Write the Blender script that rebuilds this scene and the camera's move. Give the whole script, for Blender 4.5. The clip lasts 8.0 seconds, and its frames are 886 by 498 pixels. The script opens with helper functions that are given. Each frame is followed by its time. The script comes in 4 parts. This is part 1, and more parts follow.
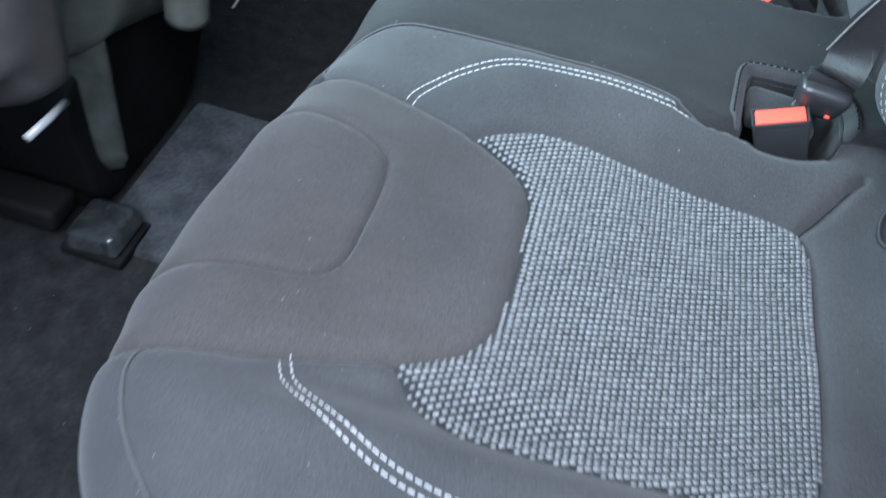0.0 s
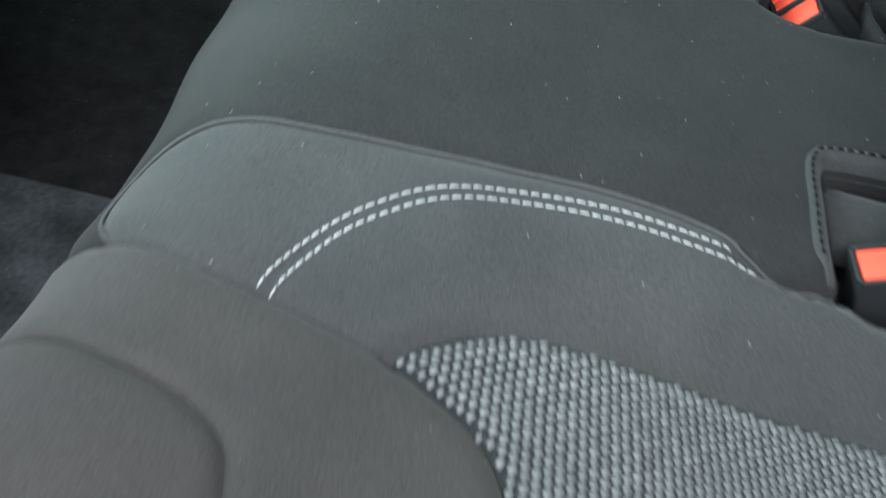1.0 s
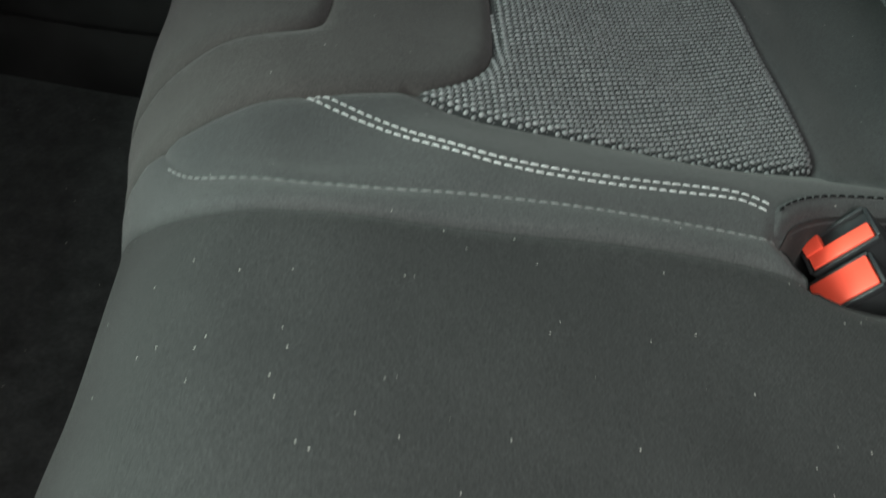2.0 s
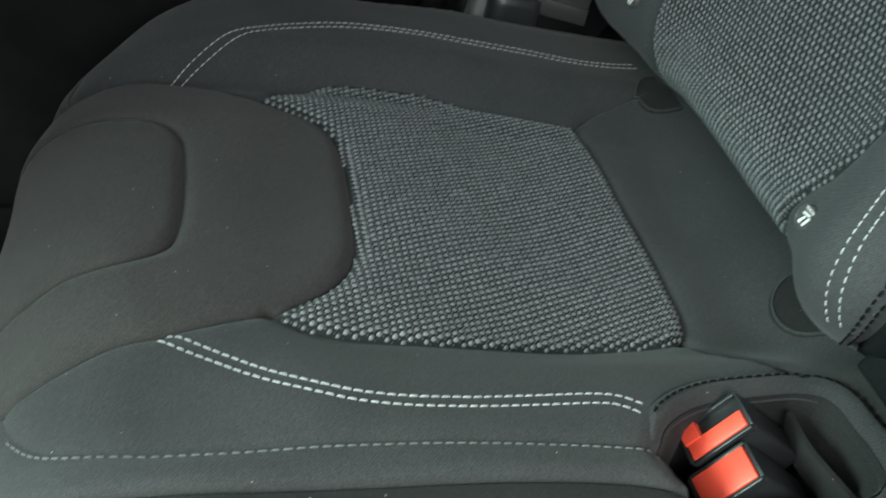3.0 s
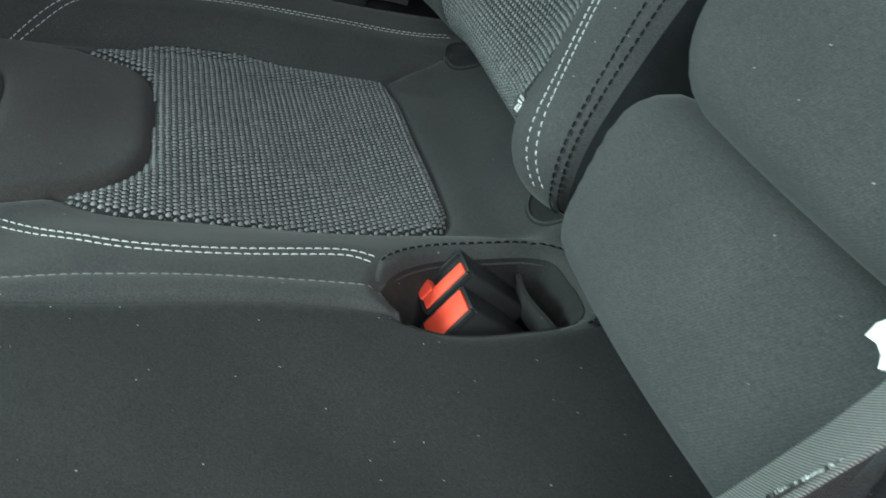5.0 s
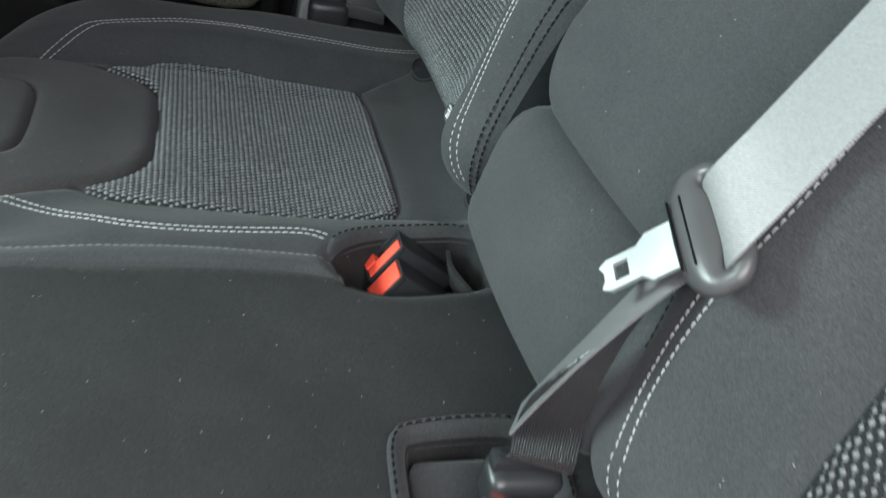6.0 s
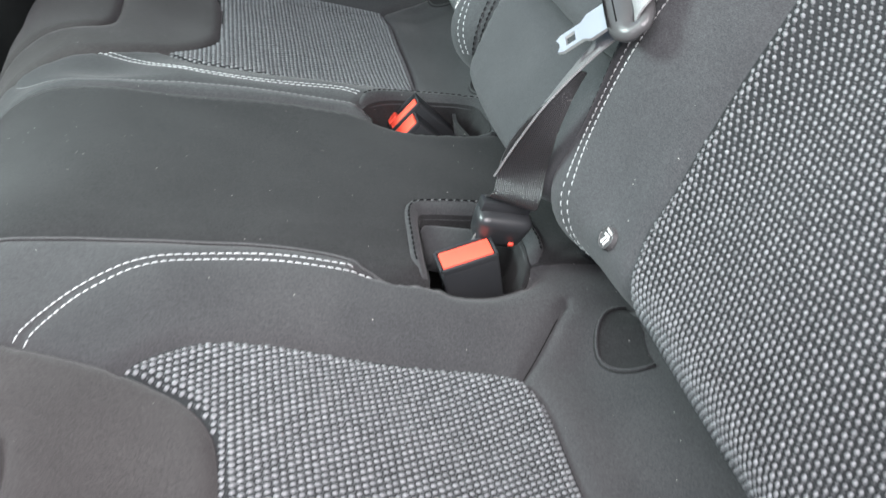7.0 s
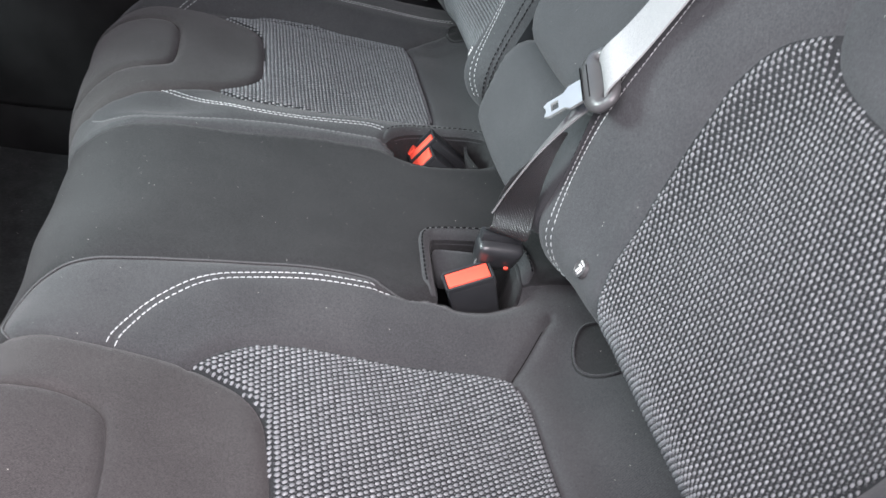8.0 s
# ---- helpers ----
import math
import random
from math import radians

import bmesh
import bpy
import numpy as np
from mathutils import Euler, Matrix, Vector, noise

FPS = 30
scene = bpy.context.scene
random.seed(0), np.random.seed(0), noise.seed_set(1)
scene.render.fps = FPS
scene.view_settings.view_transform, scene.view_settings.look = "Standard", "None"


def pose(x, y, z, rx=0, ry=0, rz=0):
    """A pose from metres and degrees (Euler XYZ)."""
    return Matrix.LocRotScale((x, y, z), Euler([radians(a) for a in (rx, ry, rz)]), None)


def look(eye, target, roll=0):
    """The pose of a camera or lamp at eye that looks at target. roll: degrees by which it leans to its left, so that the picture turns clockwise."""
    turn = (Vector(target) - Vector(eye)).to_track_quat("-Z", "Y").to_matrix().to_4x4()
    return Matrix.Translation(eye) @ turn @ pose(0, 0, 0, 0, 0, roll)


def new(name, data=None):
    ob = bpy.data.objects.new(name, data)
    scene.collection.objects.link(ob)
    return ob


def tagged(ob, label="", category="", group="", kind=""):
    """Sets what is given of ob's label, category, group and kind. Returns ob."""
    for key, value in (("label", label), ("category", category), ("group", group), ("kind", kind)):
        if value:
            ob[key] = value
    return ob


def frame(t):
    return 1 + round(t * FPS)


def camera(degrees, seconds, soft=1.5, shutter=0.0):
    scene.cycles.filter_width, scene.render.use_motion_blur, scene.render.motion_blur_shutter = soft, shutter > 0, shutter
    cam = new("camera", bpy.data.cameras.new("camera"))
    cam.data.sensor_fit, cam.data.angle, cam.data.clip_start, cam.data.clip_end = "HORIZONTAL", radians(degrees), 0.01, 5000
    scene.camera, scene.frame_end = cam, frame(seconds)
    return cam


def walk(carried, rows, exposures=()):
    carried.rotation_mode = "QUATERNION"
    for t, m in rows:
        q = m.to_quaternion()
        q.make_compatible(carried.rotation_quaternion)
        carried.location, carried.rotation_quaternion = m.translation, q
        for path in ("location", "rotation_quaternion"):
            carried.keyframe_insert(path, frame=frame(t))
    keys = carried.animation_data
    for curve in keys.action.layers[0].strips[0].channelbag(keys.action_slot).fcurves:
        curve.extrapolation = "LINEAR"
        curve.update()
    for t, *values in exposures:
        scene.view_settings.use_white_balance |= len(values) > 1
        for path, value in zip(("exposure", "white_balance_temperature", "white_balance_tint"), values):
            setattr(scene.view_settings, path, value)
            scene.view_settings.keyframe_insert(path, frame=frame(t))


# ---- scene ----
from mathutils import geometry

cam = camera(53.0, 8.0, soft=1.5, shutter=0.4)
PATH = [
    (0, (-0.756, 0.004, 0.767), (0.64, 0.128, -0.66), 13.2),
    (0.5, (-0.609, 0.047, 0.714), (0.805, 0.016, -0.699), 15.3),
    (1, (-0.431, 0.065, 0.646), (0.912, -0.093, -0.828), 18.1),
    (1.2, (-0.356, 0.08, 0.636), (0.983, -0.13, -0.834), 18.3),
    (2.3, (-0.157, 0.108, 0.647), (1.272, -0.298, -0.693), 15.8),
    (2.5, (-0.141, 0.105, 0.66), (1.298, -0.341, -0.655), 15.8),
    (3, (-0.121, 0.091, 0.693), (1.358, -0.463, -0.533), 14.9),
    (3.5, (-0.132, 0.085, 0.703), (1.384, -0.544, -0.439), 14.1),
    (4, (-0.18, 0.091, 0.725), (1.352, -0.568, -0.378), 14.3),
    (4.5, (-0.254, 0.034, 0.69), (1.301, -0.619, -0.386), 14.0),
    (4.7, (-0.262, 0.015, 0.674), (1.291, -0.634, -0.406), 14.1),
    (5.8, (-0.366, -0.039, 0.721), (1.208, -0.609, -0.374), 12.5),
    (6, (-0.403, -0.027, 0.745), (1.169, -0.604, -0.348), 12.9),
    (6.5, (-0.517, -0.004, 0.733), (1.064, -0.58, -0.348), 13.2),
    (7, (-0.632, 0.017, 0.718), (0.966, -0.545, -0.346), 14.2),
    (7.5, (-0.697, 0.038, 0.748), (0.92, -0.501, -0.298), 14.6),
    (8, (-0.726, 0.043, 0.81), (0.874, -0.473, -0.274), 14.7),
]
EXPOSURES = [
    (0.0, 1.9, 5300, 4), (0.5, 1.85, 5600, 2), (1.0, 1.52, 6000, 0), (2.5, 1.3, 6950, 2), (3.0, 1.35, 6450, -3),
    (3.5, 1.35, 6200, -7), (4.0, 1.3, 6200, -7), (4.5, 1.3, 6250, -6), (6.0, 1.4, 6350, 6), (6.5, 1.75, 6450, 10),
    (7.0, 1.97, 6400, 12), (7.5, 1.75, 6450, 19), (8.0, 1.8, 6420, 18),
]
walk(cam, [(t, look(eye, target, roll)) for t, eye, target, roll in PATH], EXPOSURES)

# ---- world and sun: overcast daylight through the open door and the windows ----
world = bpy.data.worlds.new("sky")
scene.world = world
world.use_nodes = True
sky = world.node_tree.nodes.new("ShaderNodeTexSky")
sky.sky_type = "NISHITA"
sky.sun_disc = False
sky.sun_elevation = radians(55)
sky.sun_rotation = radians(261)
back = world.node_tree.nodes["Background"]
back.inputs["Strength"].default_value = 0.05
world.node_tree.links.new(sky.outputs[0], back.inputs[0])
sun = new("sun", bpy.data.lights.new("sun", "SUN"))
sun.data.energy = 0.75
sun.data.angle = radians(25)
sun.data.color = (1.0, 0.95, 0.94)
sun.matrix_world = look((-1.75, -0.3, 2.75), (0.0, 0.0, 0.2))

# the sky's light in the opening of the near rear door
doorway = new("doorway_light", bpy.data.lights.new("doorway_light", "AREA"))
doorway.data.shape = "RECTANGLE"
doorway.data.size, doorway.data.size_y = 0.8, 0.5
doorway.data.energy = 5.6
doorway.data.color = (1.0, 0.925, 0.93)
doorway.matrix_world = look((-0.80, 0.14, 1.00), (-0.36, 0.06, 0.33))

# lamp added at the unseen windscreen for the sky's light, coloured green, to brighten the backrests
windscreen = new("windscreen_light", bpy.data.lights.new("windscreen_light", "AREA"))
windscreen.data.shape = "RECTANGLE"
windscreen.data.size, windscreen.data.size_y = 0.9, 0.42
windscreen.data.energy = 31.0
windscreen.data.color = (0.82, 1.0, 0.96)
windscreen.matrix_world = look((0.0, 1.45, 1.00), (0.0, -0.30, 0.55))


# ---- materials ----
def nodes_of(name):
    m = bpy.data.materials.new(name)
    m.use_nodes = True
    return m, m.node_tree.nodes, m.node_tree.links, m.node_tree.nodes["Principled BSDF"]


def mixed(m, fac, a, b):
    mix = m.node_tree.nodes.new("ShaderNodeMix")
    mix.data_type = "RGBA"
    m.node_tree.links.new(fac, mix.inputs[0])
    mix.inputs[6].default_value = (*a, 1)
    mix.inputs[7].default_value = (*b, 1)
    return mix.outputs[2]


def noise_out(m, scale, detail=4.0, rough=0.6, stretch=(1, 1, 1)):
    n = m.node_tree.nodes
    tc = n.new("ShaderNodeTexCoord")
    mp = n.new("ShaderNodeMapping")
    mp.inputs["Scale"].default_value = stretch
    t = n.new("ShaderNodeTexNoise")
    t.inputs["Scale"].default_value = scale
    t.inputs["Detail"].default_value = detail
    t.inputs["Roughness"].default_value = rough
    m.node_tree.links.new(tc.outputs["Object"], mp.inputs[0])
    m.node_tree.links.new(mp.outputs[0], t.inputs["Vector"])
    return t.outputs["Fac"]


def ramp_out(m, fac, lo, hi):
    r = m.node_tree.nodes.new("ShaderNodeMapRange")
    r.inputs["From Min"].default_value = lo
    r.inputs["From Max"].default_value = hi
    m.node_tree.links.new(fac, r.inputs["Value"])
    return r.outputs[0]


def bump_on(m, height, dist, strength=1.0):
    b = m.node_tree.nodes.new("ShaderNodeBump")
    b.inputs["Distance"].default_value = dist
    b.inputs["Strength"].default_value = strength
    m.node_tree.links.new(height, b.inputs["Height"])
    m.node_tree.links.new(b.outputs[0], m.node_tree.nodes["Principled BSDF"].inputs["Normal"])


def cloth(name, dark, light, twill=1500.0, sheen=0.09, lint=True, spec=0.18, clean=0.76, blotch=9.0):
    """Knitted or woven trim cloth: soft blotches, a fine weave and pale specks of lint."""
    m, n, l, p = nodes_of(name)
    col = mixed(m, ramp_out(m, noise_out(m, blotch), 0.3, 0.7), dark, light)
    fine = noise_out(m, twill, 2.0, 0.7, (1.0, 0.6, 1.0))
    mix = n.new("ShaderNodeMix")
    mix.data_type = "RGBA"
    mix.blend_type = "MULTIPLY"
    mix.inputs[0].default_value = 0.8
    l.new(col, mix.inputs[6])
    grey = n.new("ShaderNodeMapRange")
    grey.inputs["To Min"].default_value = 0.55
    grey.inputs["To Max"].default_value = 1.45
    grey.inputs["From Min"].default_value = 0.3
    grey.inputs["From Max"].default_value = 0.7
    l.new(fine, grey.inputs["Value"])
    l.new(grey.outputs[0], mix.inputs[7])
    wear = n.new("ShaderNodeMapRange")
    wear.inputs["From Min"].default_value = 0.3
    wear.inputs["From Max"].default_value = 0.7
    wear.inputs["To Min"].default_value = 0.88
    wear.inputs["To Max"].default_value = 1.12
    l.new(noise_out(m, 420.0, 3.0, 0.75), wear.inputs["Value"])
    mix3 = n.new("ShaderNodeMix")
    mix3.data_type = "RGBA"
    mix3.blend_type = "MULTIPLY"
    mix3.inputs[0].default_value = 1.0
    l.new(mix.outputs[2], mix3.inputs[6])
    l.new(wear.outputs[0], mix3.inputs[7])
    out = mix3.outputs[2]
    tw = n.new("ShaderNodeTexWave")
    tw.wave_type = "BANDS"
    tw.bands_direction = "DIAGONAL"
    tw.inputs["Scale"].default_value = 330.0
    tw.inputs["Distortion"].default_value = 2.0
    tw.inputs["Detail"].default_value = 1.0
    tco = n.new("ShaderNodeTexCoord")
    l.new(tco.outputs["Object"], tw.inputs["Vector"])
    ribs = n.new("ShaderNodeMapRange")
    ribs.inputs["To Min"].default_value = 0.90
    ribs.inputs["To Max"].default_value = 1.09
    l.new(tw.outputs["Fac"], ribs.inputs["Value"])
    mix2 = n.new("ShaderNodeMix")
    mix2.data_type = "RGBA"
    mix2.blend_type = "MULTIPLY"
    mix2.inputs[0].default_value = 1.0
    l.new(out, mix2.inputs[6])
    l.new(ribs.outputs[0], mix2.inputs[7])
    out = mix2.outputs[2]
    if lint:
        v = n.new("ShaderNodeTexVoronoi")
        v.inputs["Scale"].default_value = 130.0
        tc = n.new("ShaderNodeTexCoord")
        l.new(tc.outputs["Object"], v.inputs["Vector"])
        near = n.new("ShaderNodeMath")
        near.operation = "LESS_THAN"
        near.inputs[1].default_value = 0.05
        l.new(v.outputs["Distance"], near.inputs[0])
        sep = n.new("ShaderNodeSeparateColor")
        l.new(v.outputs["Color"], sep.inputs[0])
        few = n.new("ShaderNodeMath")
        few.operation = "GREATER_THAN"
        few.inputs[1].default_value = clean
        l.new(sep.outputs[0], few.inputs[0])
        both = n.new("ShaderNodeMath")
        both.operation = "MULTIPLY"
        l.new(near.outputs[0], both.inputs[0])
        l.new(few.outputs[0], both.inputs[1])
        add = n.new("ShaderNodeMix")
        add.data_type = "RGBA"
        l.new(both.outputs[0], add.inputs[0])
        l.new(out, add.inputs[6])
        add.inputs[7].default_value = (0.32, 0.31, 0.29, 1)
        out = add.outputs[2]
    l.new(out, p.inputs["Base Color"])
    p.inputs["Roughness"].default_value = 0.92
    p.inputs["Specular IOR Level"].default_value = spec
    p.inputs["Sheen Weight"].default_value = sheen
    p.inputs["Sheen Roughness"].default_value = 0.5
    bump_on(m, fine, 0.0004, 0.6)
    return m


def plastic(name, dark, light, rough=0.45, grain=900.0, depth=0.00015, spec=0.5, mottle=14.0):
    m, n, l, p = nodes_of(name)
    l.new(mixed(m, ramp_out(m, noise_out(m, mottle), 0.3, 0.7), dark, light), p.inputs["Base Color"])
    p.inputs["Specular IOR Level"].default_value = spec
    r = n.new("ShaderNodeMapRange")
    r.inputs["To Min"].default_value = rough - 0.08
    r.inputs["To Max"].default_value = rough + 0.12
    l.new(noise_out(m, 40.0), r.inputs["Value"])
    l.new(r.outputs[0], p.inputs["Roughness"])
    bump_on(m, noise_out(m, grain, 2.0), depth, 0.5)
    return m


def webbing(name, dark, light):
    """Seat-belt webbing: fine chevron ribs across the strap, along its own length (UV)."""
    m, n, l, p = nodes_of(name)
    uv = n.new("ShaderNodeUVMap")
    w = n.new("ShaderNodeTexWave")
    w.wave_type = "BANDS"
    w.bands_direction = "DIAGONAL"
    w.inputs["Scale"].default_value = 480.0
    w.inputs["Distortion"].default_value = 0.6
    l.new(uv.outputs[0], w.inputs["Vector"])
    fleck = n.new("ShaderNodeMapRange")
    fleck.inputs["From Min"].default_value = 0.3
    fleck.inputs["From Max"].default_value = 0.7
    fleck.inputs["To Min"].default_value = 0.84
    fleck.inputs["To Max"].default_value = 1.10
    l.new(noise_out(m, 700.0, 2.0, 0.7), fleck.inputs["Value"])
    mul = n.new("ShaderNodeMix")
    mul.data_type = "RGBA"
    mul.blend_type = "MULTIPLY"
    mul.inputs[0].default_value = 1.0
    l.new(mixed(m, w.outputs["Fac"], dark, light), mul.inputs[6])
    l.new(fleck.outputs[0], mul.inputs[7])
    l.new(mul.outputs[2], p.inputs["Base Color"])
    p.inputs["Roughness"].default_value = 0.45
    p.inputs["Sheen Weight"].default_value = 0.05
    bump_on(m, w.outputs["Fac"], 0.0003, 0.7)
    return m


CLOTH = cloth("charcoal_cloth", (0.033, 0.0345, 0.036), (0.047, 0.048, 0.049))
CLOTH_BACK = cloth("charcoal_back_cloth", (0.0385, 0.0415, 0.0435), (0.0530, 0.0560, 0.0580))
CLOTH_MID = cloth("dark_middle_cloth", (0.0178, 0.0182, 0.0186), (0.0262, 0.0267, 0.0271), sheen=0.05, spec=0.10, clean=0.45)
CLOTH_PAD = cloth("warm_pad_cloth", (0.0355, 0.0337, 0.0333), (0.0490, 0.0470, 0.0463))
# Black for the thin cords that draw shade in seams and creases.
CREASE_SHADE_BLACK = cloth("crease_shade_cloth", (0.006, 0.006, 0.006), (0.012, 0.012, 0.012), sheen=0.0, lint=False, spec=0.05)
# Black side cloth, its tone also carrying the shade beside the backrests.
CLOTH_SHADED = cloth("shaded_black_cloth", (0.006, 0.0063, 0.007), (0.014, 0.0148, 0.016), sheen=0.0, lint=False, spec=0.05)
WEAVE_BASE = cloth("weave_ground", (0.0135, 0.0148, 0.0157), (0.0225, 0.0245, 0.026), lint=False)
CARPET = cloth("floor_carpet", (0.005, 0.0052, 0.0055), (0.015, 0.0155, 0.016), 300.0, 0.03, blotch=38.0)
MAT_CLOTH = cloth("floor_mat_cloth", (0.018, 0.0205, 0.023), (0.066, 0.073, 0.080), 300.0, blotch=24.0)
SEAM_CLOTH = cloth("seam_cloth", (0.050, 0.051, 0.052), (0.068, 0.069, 0.070), lint=False)
THREAD = plastic("pale_thread", (0.34, 0.355, 0.355), (0.46, 0.47, 0.465), 0.6, 2500.0, 0.0003, 0.3)
THREAD_DARK = plastic("grey_thread", (0.10, 0.105, 0.105), (0.16, 0.165, 0.165), 0.7, 2500.0, 0.0003, 0.3)
THREAD_BLACK = plastic("black_thread", (0.004, 0.004, 0.0043), (0.008, 0.008, 0.0086), 0.8, 2500.0, 0.0003, 0.1)
BLACK = plastic("black_plastic", (0.018, 0.0195, 0.021), (0.028, 0.030, 0.032), 0.34)
BLACK_GLOSS = plastic("worn_black_plastic", (0.010, 0.012, 0.0125), (0.034, 0.037, 0.038), 0.20, 300.0, 0.0006, 0.7, 60.0)
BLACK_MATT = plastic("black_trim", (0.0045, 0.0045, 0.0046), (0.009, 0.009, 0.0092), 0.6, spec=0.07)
GREY_TRIM = plastic("grey_trim", (0.040, 0.037, 0.036), (0.066, 0.061, 0.058), 0.42)
PALE_TRIM = plastic("pale_trim", (0.15, 0.155, 0.155), (0.21, 0.215, 0.215), 0.32)
TAG_GREY = plastic("tag_grey", (0.055, 0.056, 0.057), (0.085, 0.086, 0.086), 0.25)
OLIVE_TRIM = plastic("grey_green_paint", (0.040, 0.043, 0.037), (0.092, 0.097, 0.086), 0.42, mottle=30.0)
LOOP_PLASTIC = plastic("loop_plastic", (0.050, 0.050, 0.051), (0.078, 0.078, 0.079), 0.33)
OLIVE = plastic("grained_olive_trim", (0.016, 0.017, 0.013), (0.12, 0.124, 0.098), 0.6, 420.0, 0.003, 0.3, 420.0)
RED = plastic("red_plastic", (0.80, 0.078, 0.046), (0.86, 0.105, 0.062), 0.38)
STEEL = plastic("bright_steel", (0.72, 0.72, 0.71), (0.80, 0.80, 0.79), 0.28, 600.0, 0.00005)
STEEL.node_tree.nodes["Principled BSDF"].inputs["Metallic"].default_value = 0.85
WHITE_TAG = plastic("white_marking", (0.70, 0.70, 0.69), (0.78, 0.78, 0.77), 0.5)
# One belt's webbing in three tones, standing for lit and shaded faces.
BELT = webbing("lit_pale_webbing", (0.23, 0.234, 0.234), (0.35, 0.354, 0.354))
# Black copy for the unlit fold; its paler ribs stand in for glints.
BELT_UNLIT = webbing("unlit_black_webbing", (0.003, 0.003, 0.0033), (0.034, 0.035, 0.037))
BELT_UNLIT.node_tree.nodes["Principled BSDF"].inputs["Specular IOR Level"].default_value = 0.9
BELT_UNLIT.node_tree.nodes["Principled BSDF"].inputs["Roughness"].default_value = 0.34
BELT_UNLIT.node_tree.nodes["Bump"].inputs["Distance"].default_value = 0.0012
BELT_UNLIT.node_tree.nodes["Wave Texture"].bands_direction = "X"
BELT_UNLIT.node_tree.nodes["Wave Texture"].inputs["Scale"].default_value = 230.0
BELT_UNLIT.node_tree.nodes["Wave Texture"].inputs["Distortion"].default_value = 2.5
BELT_UNLIT.node_tree.nodes["Wave Texture"].inputs["Detail Scale"].default_value = 3.0
BELT_DARK = webbing("dark_webbing", (0.030, 0.031, 0.031), (0.055, 0.056, 0.056))
# Darker copy of the pale webbing, for the shaded lower strap.
BELT_SHADED = webbing("shaded_webbing", (0.075, 0.077, 0.077), (0.235, 0.237, 0.237))
ROOFLINER = cloth("roof_lining", (0.30, 0.30, 0.29), (0.38, 0.38, 0.37), 700.0, 0.1, False)
ASPHALT = cloth("asphalt", (0.04, 0.04, 0.042), (0.07, 0.07, 0.072), 120.0, 0.0, False)


def weave_yarn(name, dark, light):
    """Yarn knots, each a little different."""
    m, n, l, p = nodes_of(name)
    g = n.new("ShaderNodeNewGeometry")
    l.new(mixed(m, g.outputs["Random Per Island"], dark, light), p.inputs["Base Color"])
    p.inputs["Roughness"].default_value = 0.36
    p.inputs["Specular IOR Level"].default_value = 0.5
    bump_on(m, noise_out(m, 2200.0, 2.0), 0.0003, 0.6)
    return m


YARN = weave_yarn("weave_yarn", (0.122, 0.130, 0.134), (0.172, 0.182, 0.187))
YARN_DARK = weave_yarn("dark_weave_yarn", (0.024, 0.027, 0.0285), (0.058, 0.063, 0.066))


# ---- helpers of this scene ----
def mesh_ob(name, verts, faces, mat, parent=None, label="", smooth=True):
    me = bpy.data.meshes.new(name)
    me.from_pydata([tuple(map(float, v)) for v in verts], [], faces)
    me.materials.append(mat)
    if smooth:
        me.polygons.foreach_set("use_smooth", [True] * len(me.polygons))
    me.update()
    ob = new(name, me)
    if parent is not None:
        ob.parent = parent
    if label:
        ob["label"] = label
    return ob


def part(name, bm, mat, parent=None, label="", smooth=True):
    me = bpy.data.meshes.new(name)
    bm.to_mesh(me)
    bm.free()
    me.materials.append(mat)
    if smooth:
        me.polygons.foreach_set("use_smooth", [True] * len(me.polygons))
    ob = new(name, me)
    if parent is not None:
        ob.parent = parent
    if label:
        ob["label"] = label
    return ob


def thing(name, label, category, group="", kind=""):
    return tagged(new(name), label, category, group, kind)


def sharpened(ob, degrees=35):
    """Smooth shading with hard edges kept."""
    ob.data.set_sharp_from_angle(angle=radians(degrees))
    return ob


def box_bm(size, bevel=0.0, m=None, taper=None, segments=2):
    bm = bmesh.new()
    bmesh.ops.create_cube(bm, size=1.0)
    bmesh.ops.scale(bm, vec=size, verts=bm.verts)
    if taper:
        for v in bm.verts:
            if v.co.z < 0:
                v.co.x *= taper[0]
                v.co.y *= taper[1]
    if bevel > 0:
        bmesh.ops.bevel(bm, geom=bm.edges[:], offset=bevel, segments=segments, affect="EDGES", profile=0.6)
    if m is not None:
        bmesh.ops.transform(bm, matrix=m, verts=bm.verts)
    return bm


def axes(o, x, y, z):
    """A matrix from an origin and three directions, made square to z and x."""
    z = Vector(z).normalized()
    x = (Vector(x) - Vector(x).dot(z) * z).normalized()
    y = z.cross(x)
    return Matrix.Translation(o) @ Matrix((x, y, z)).transposed().to_4x4()


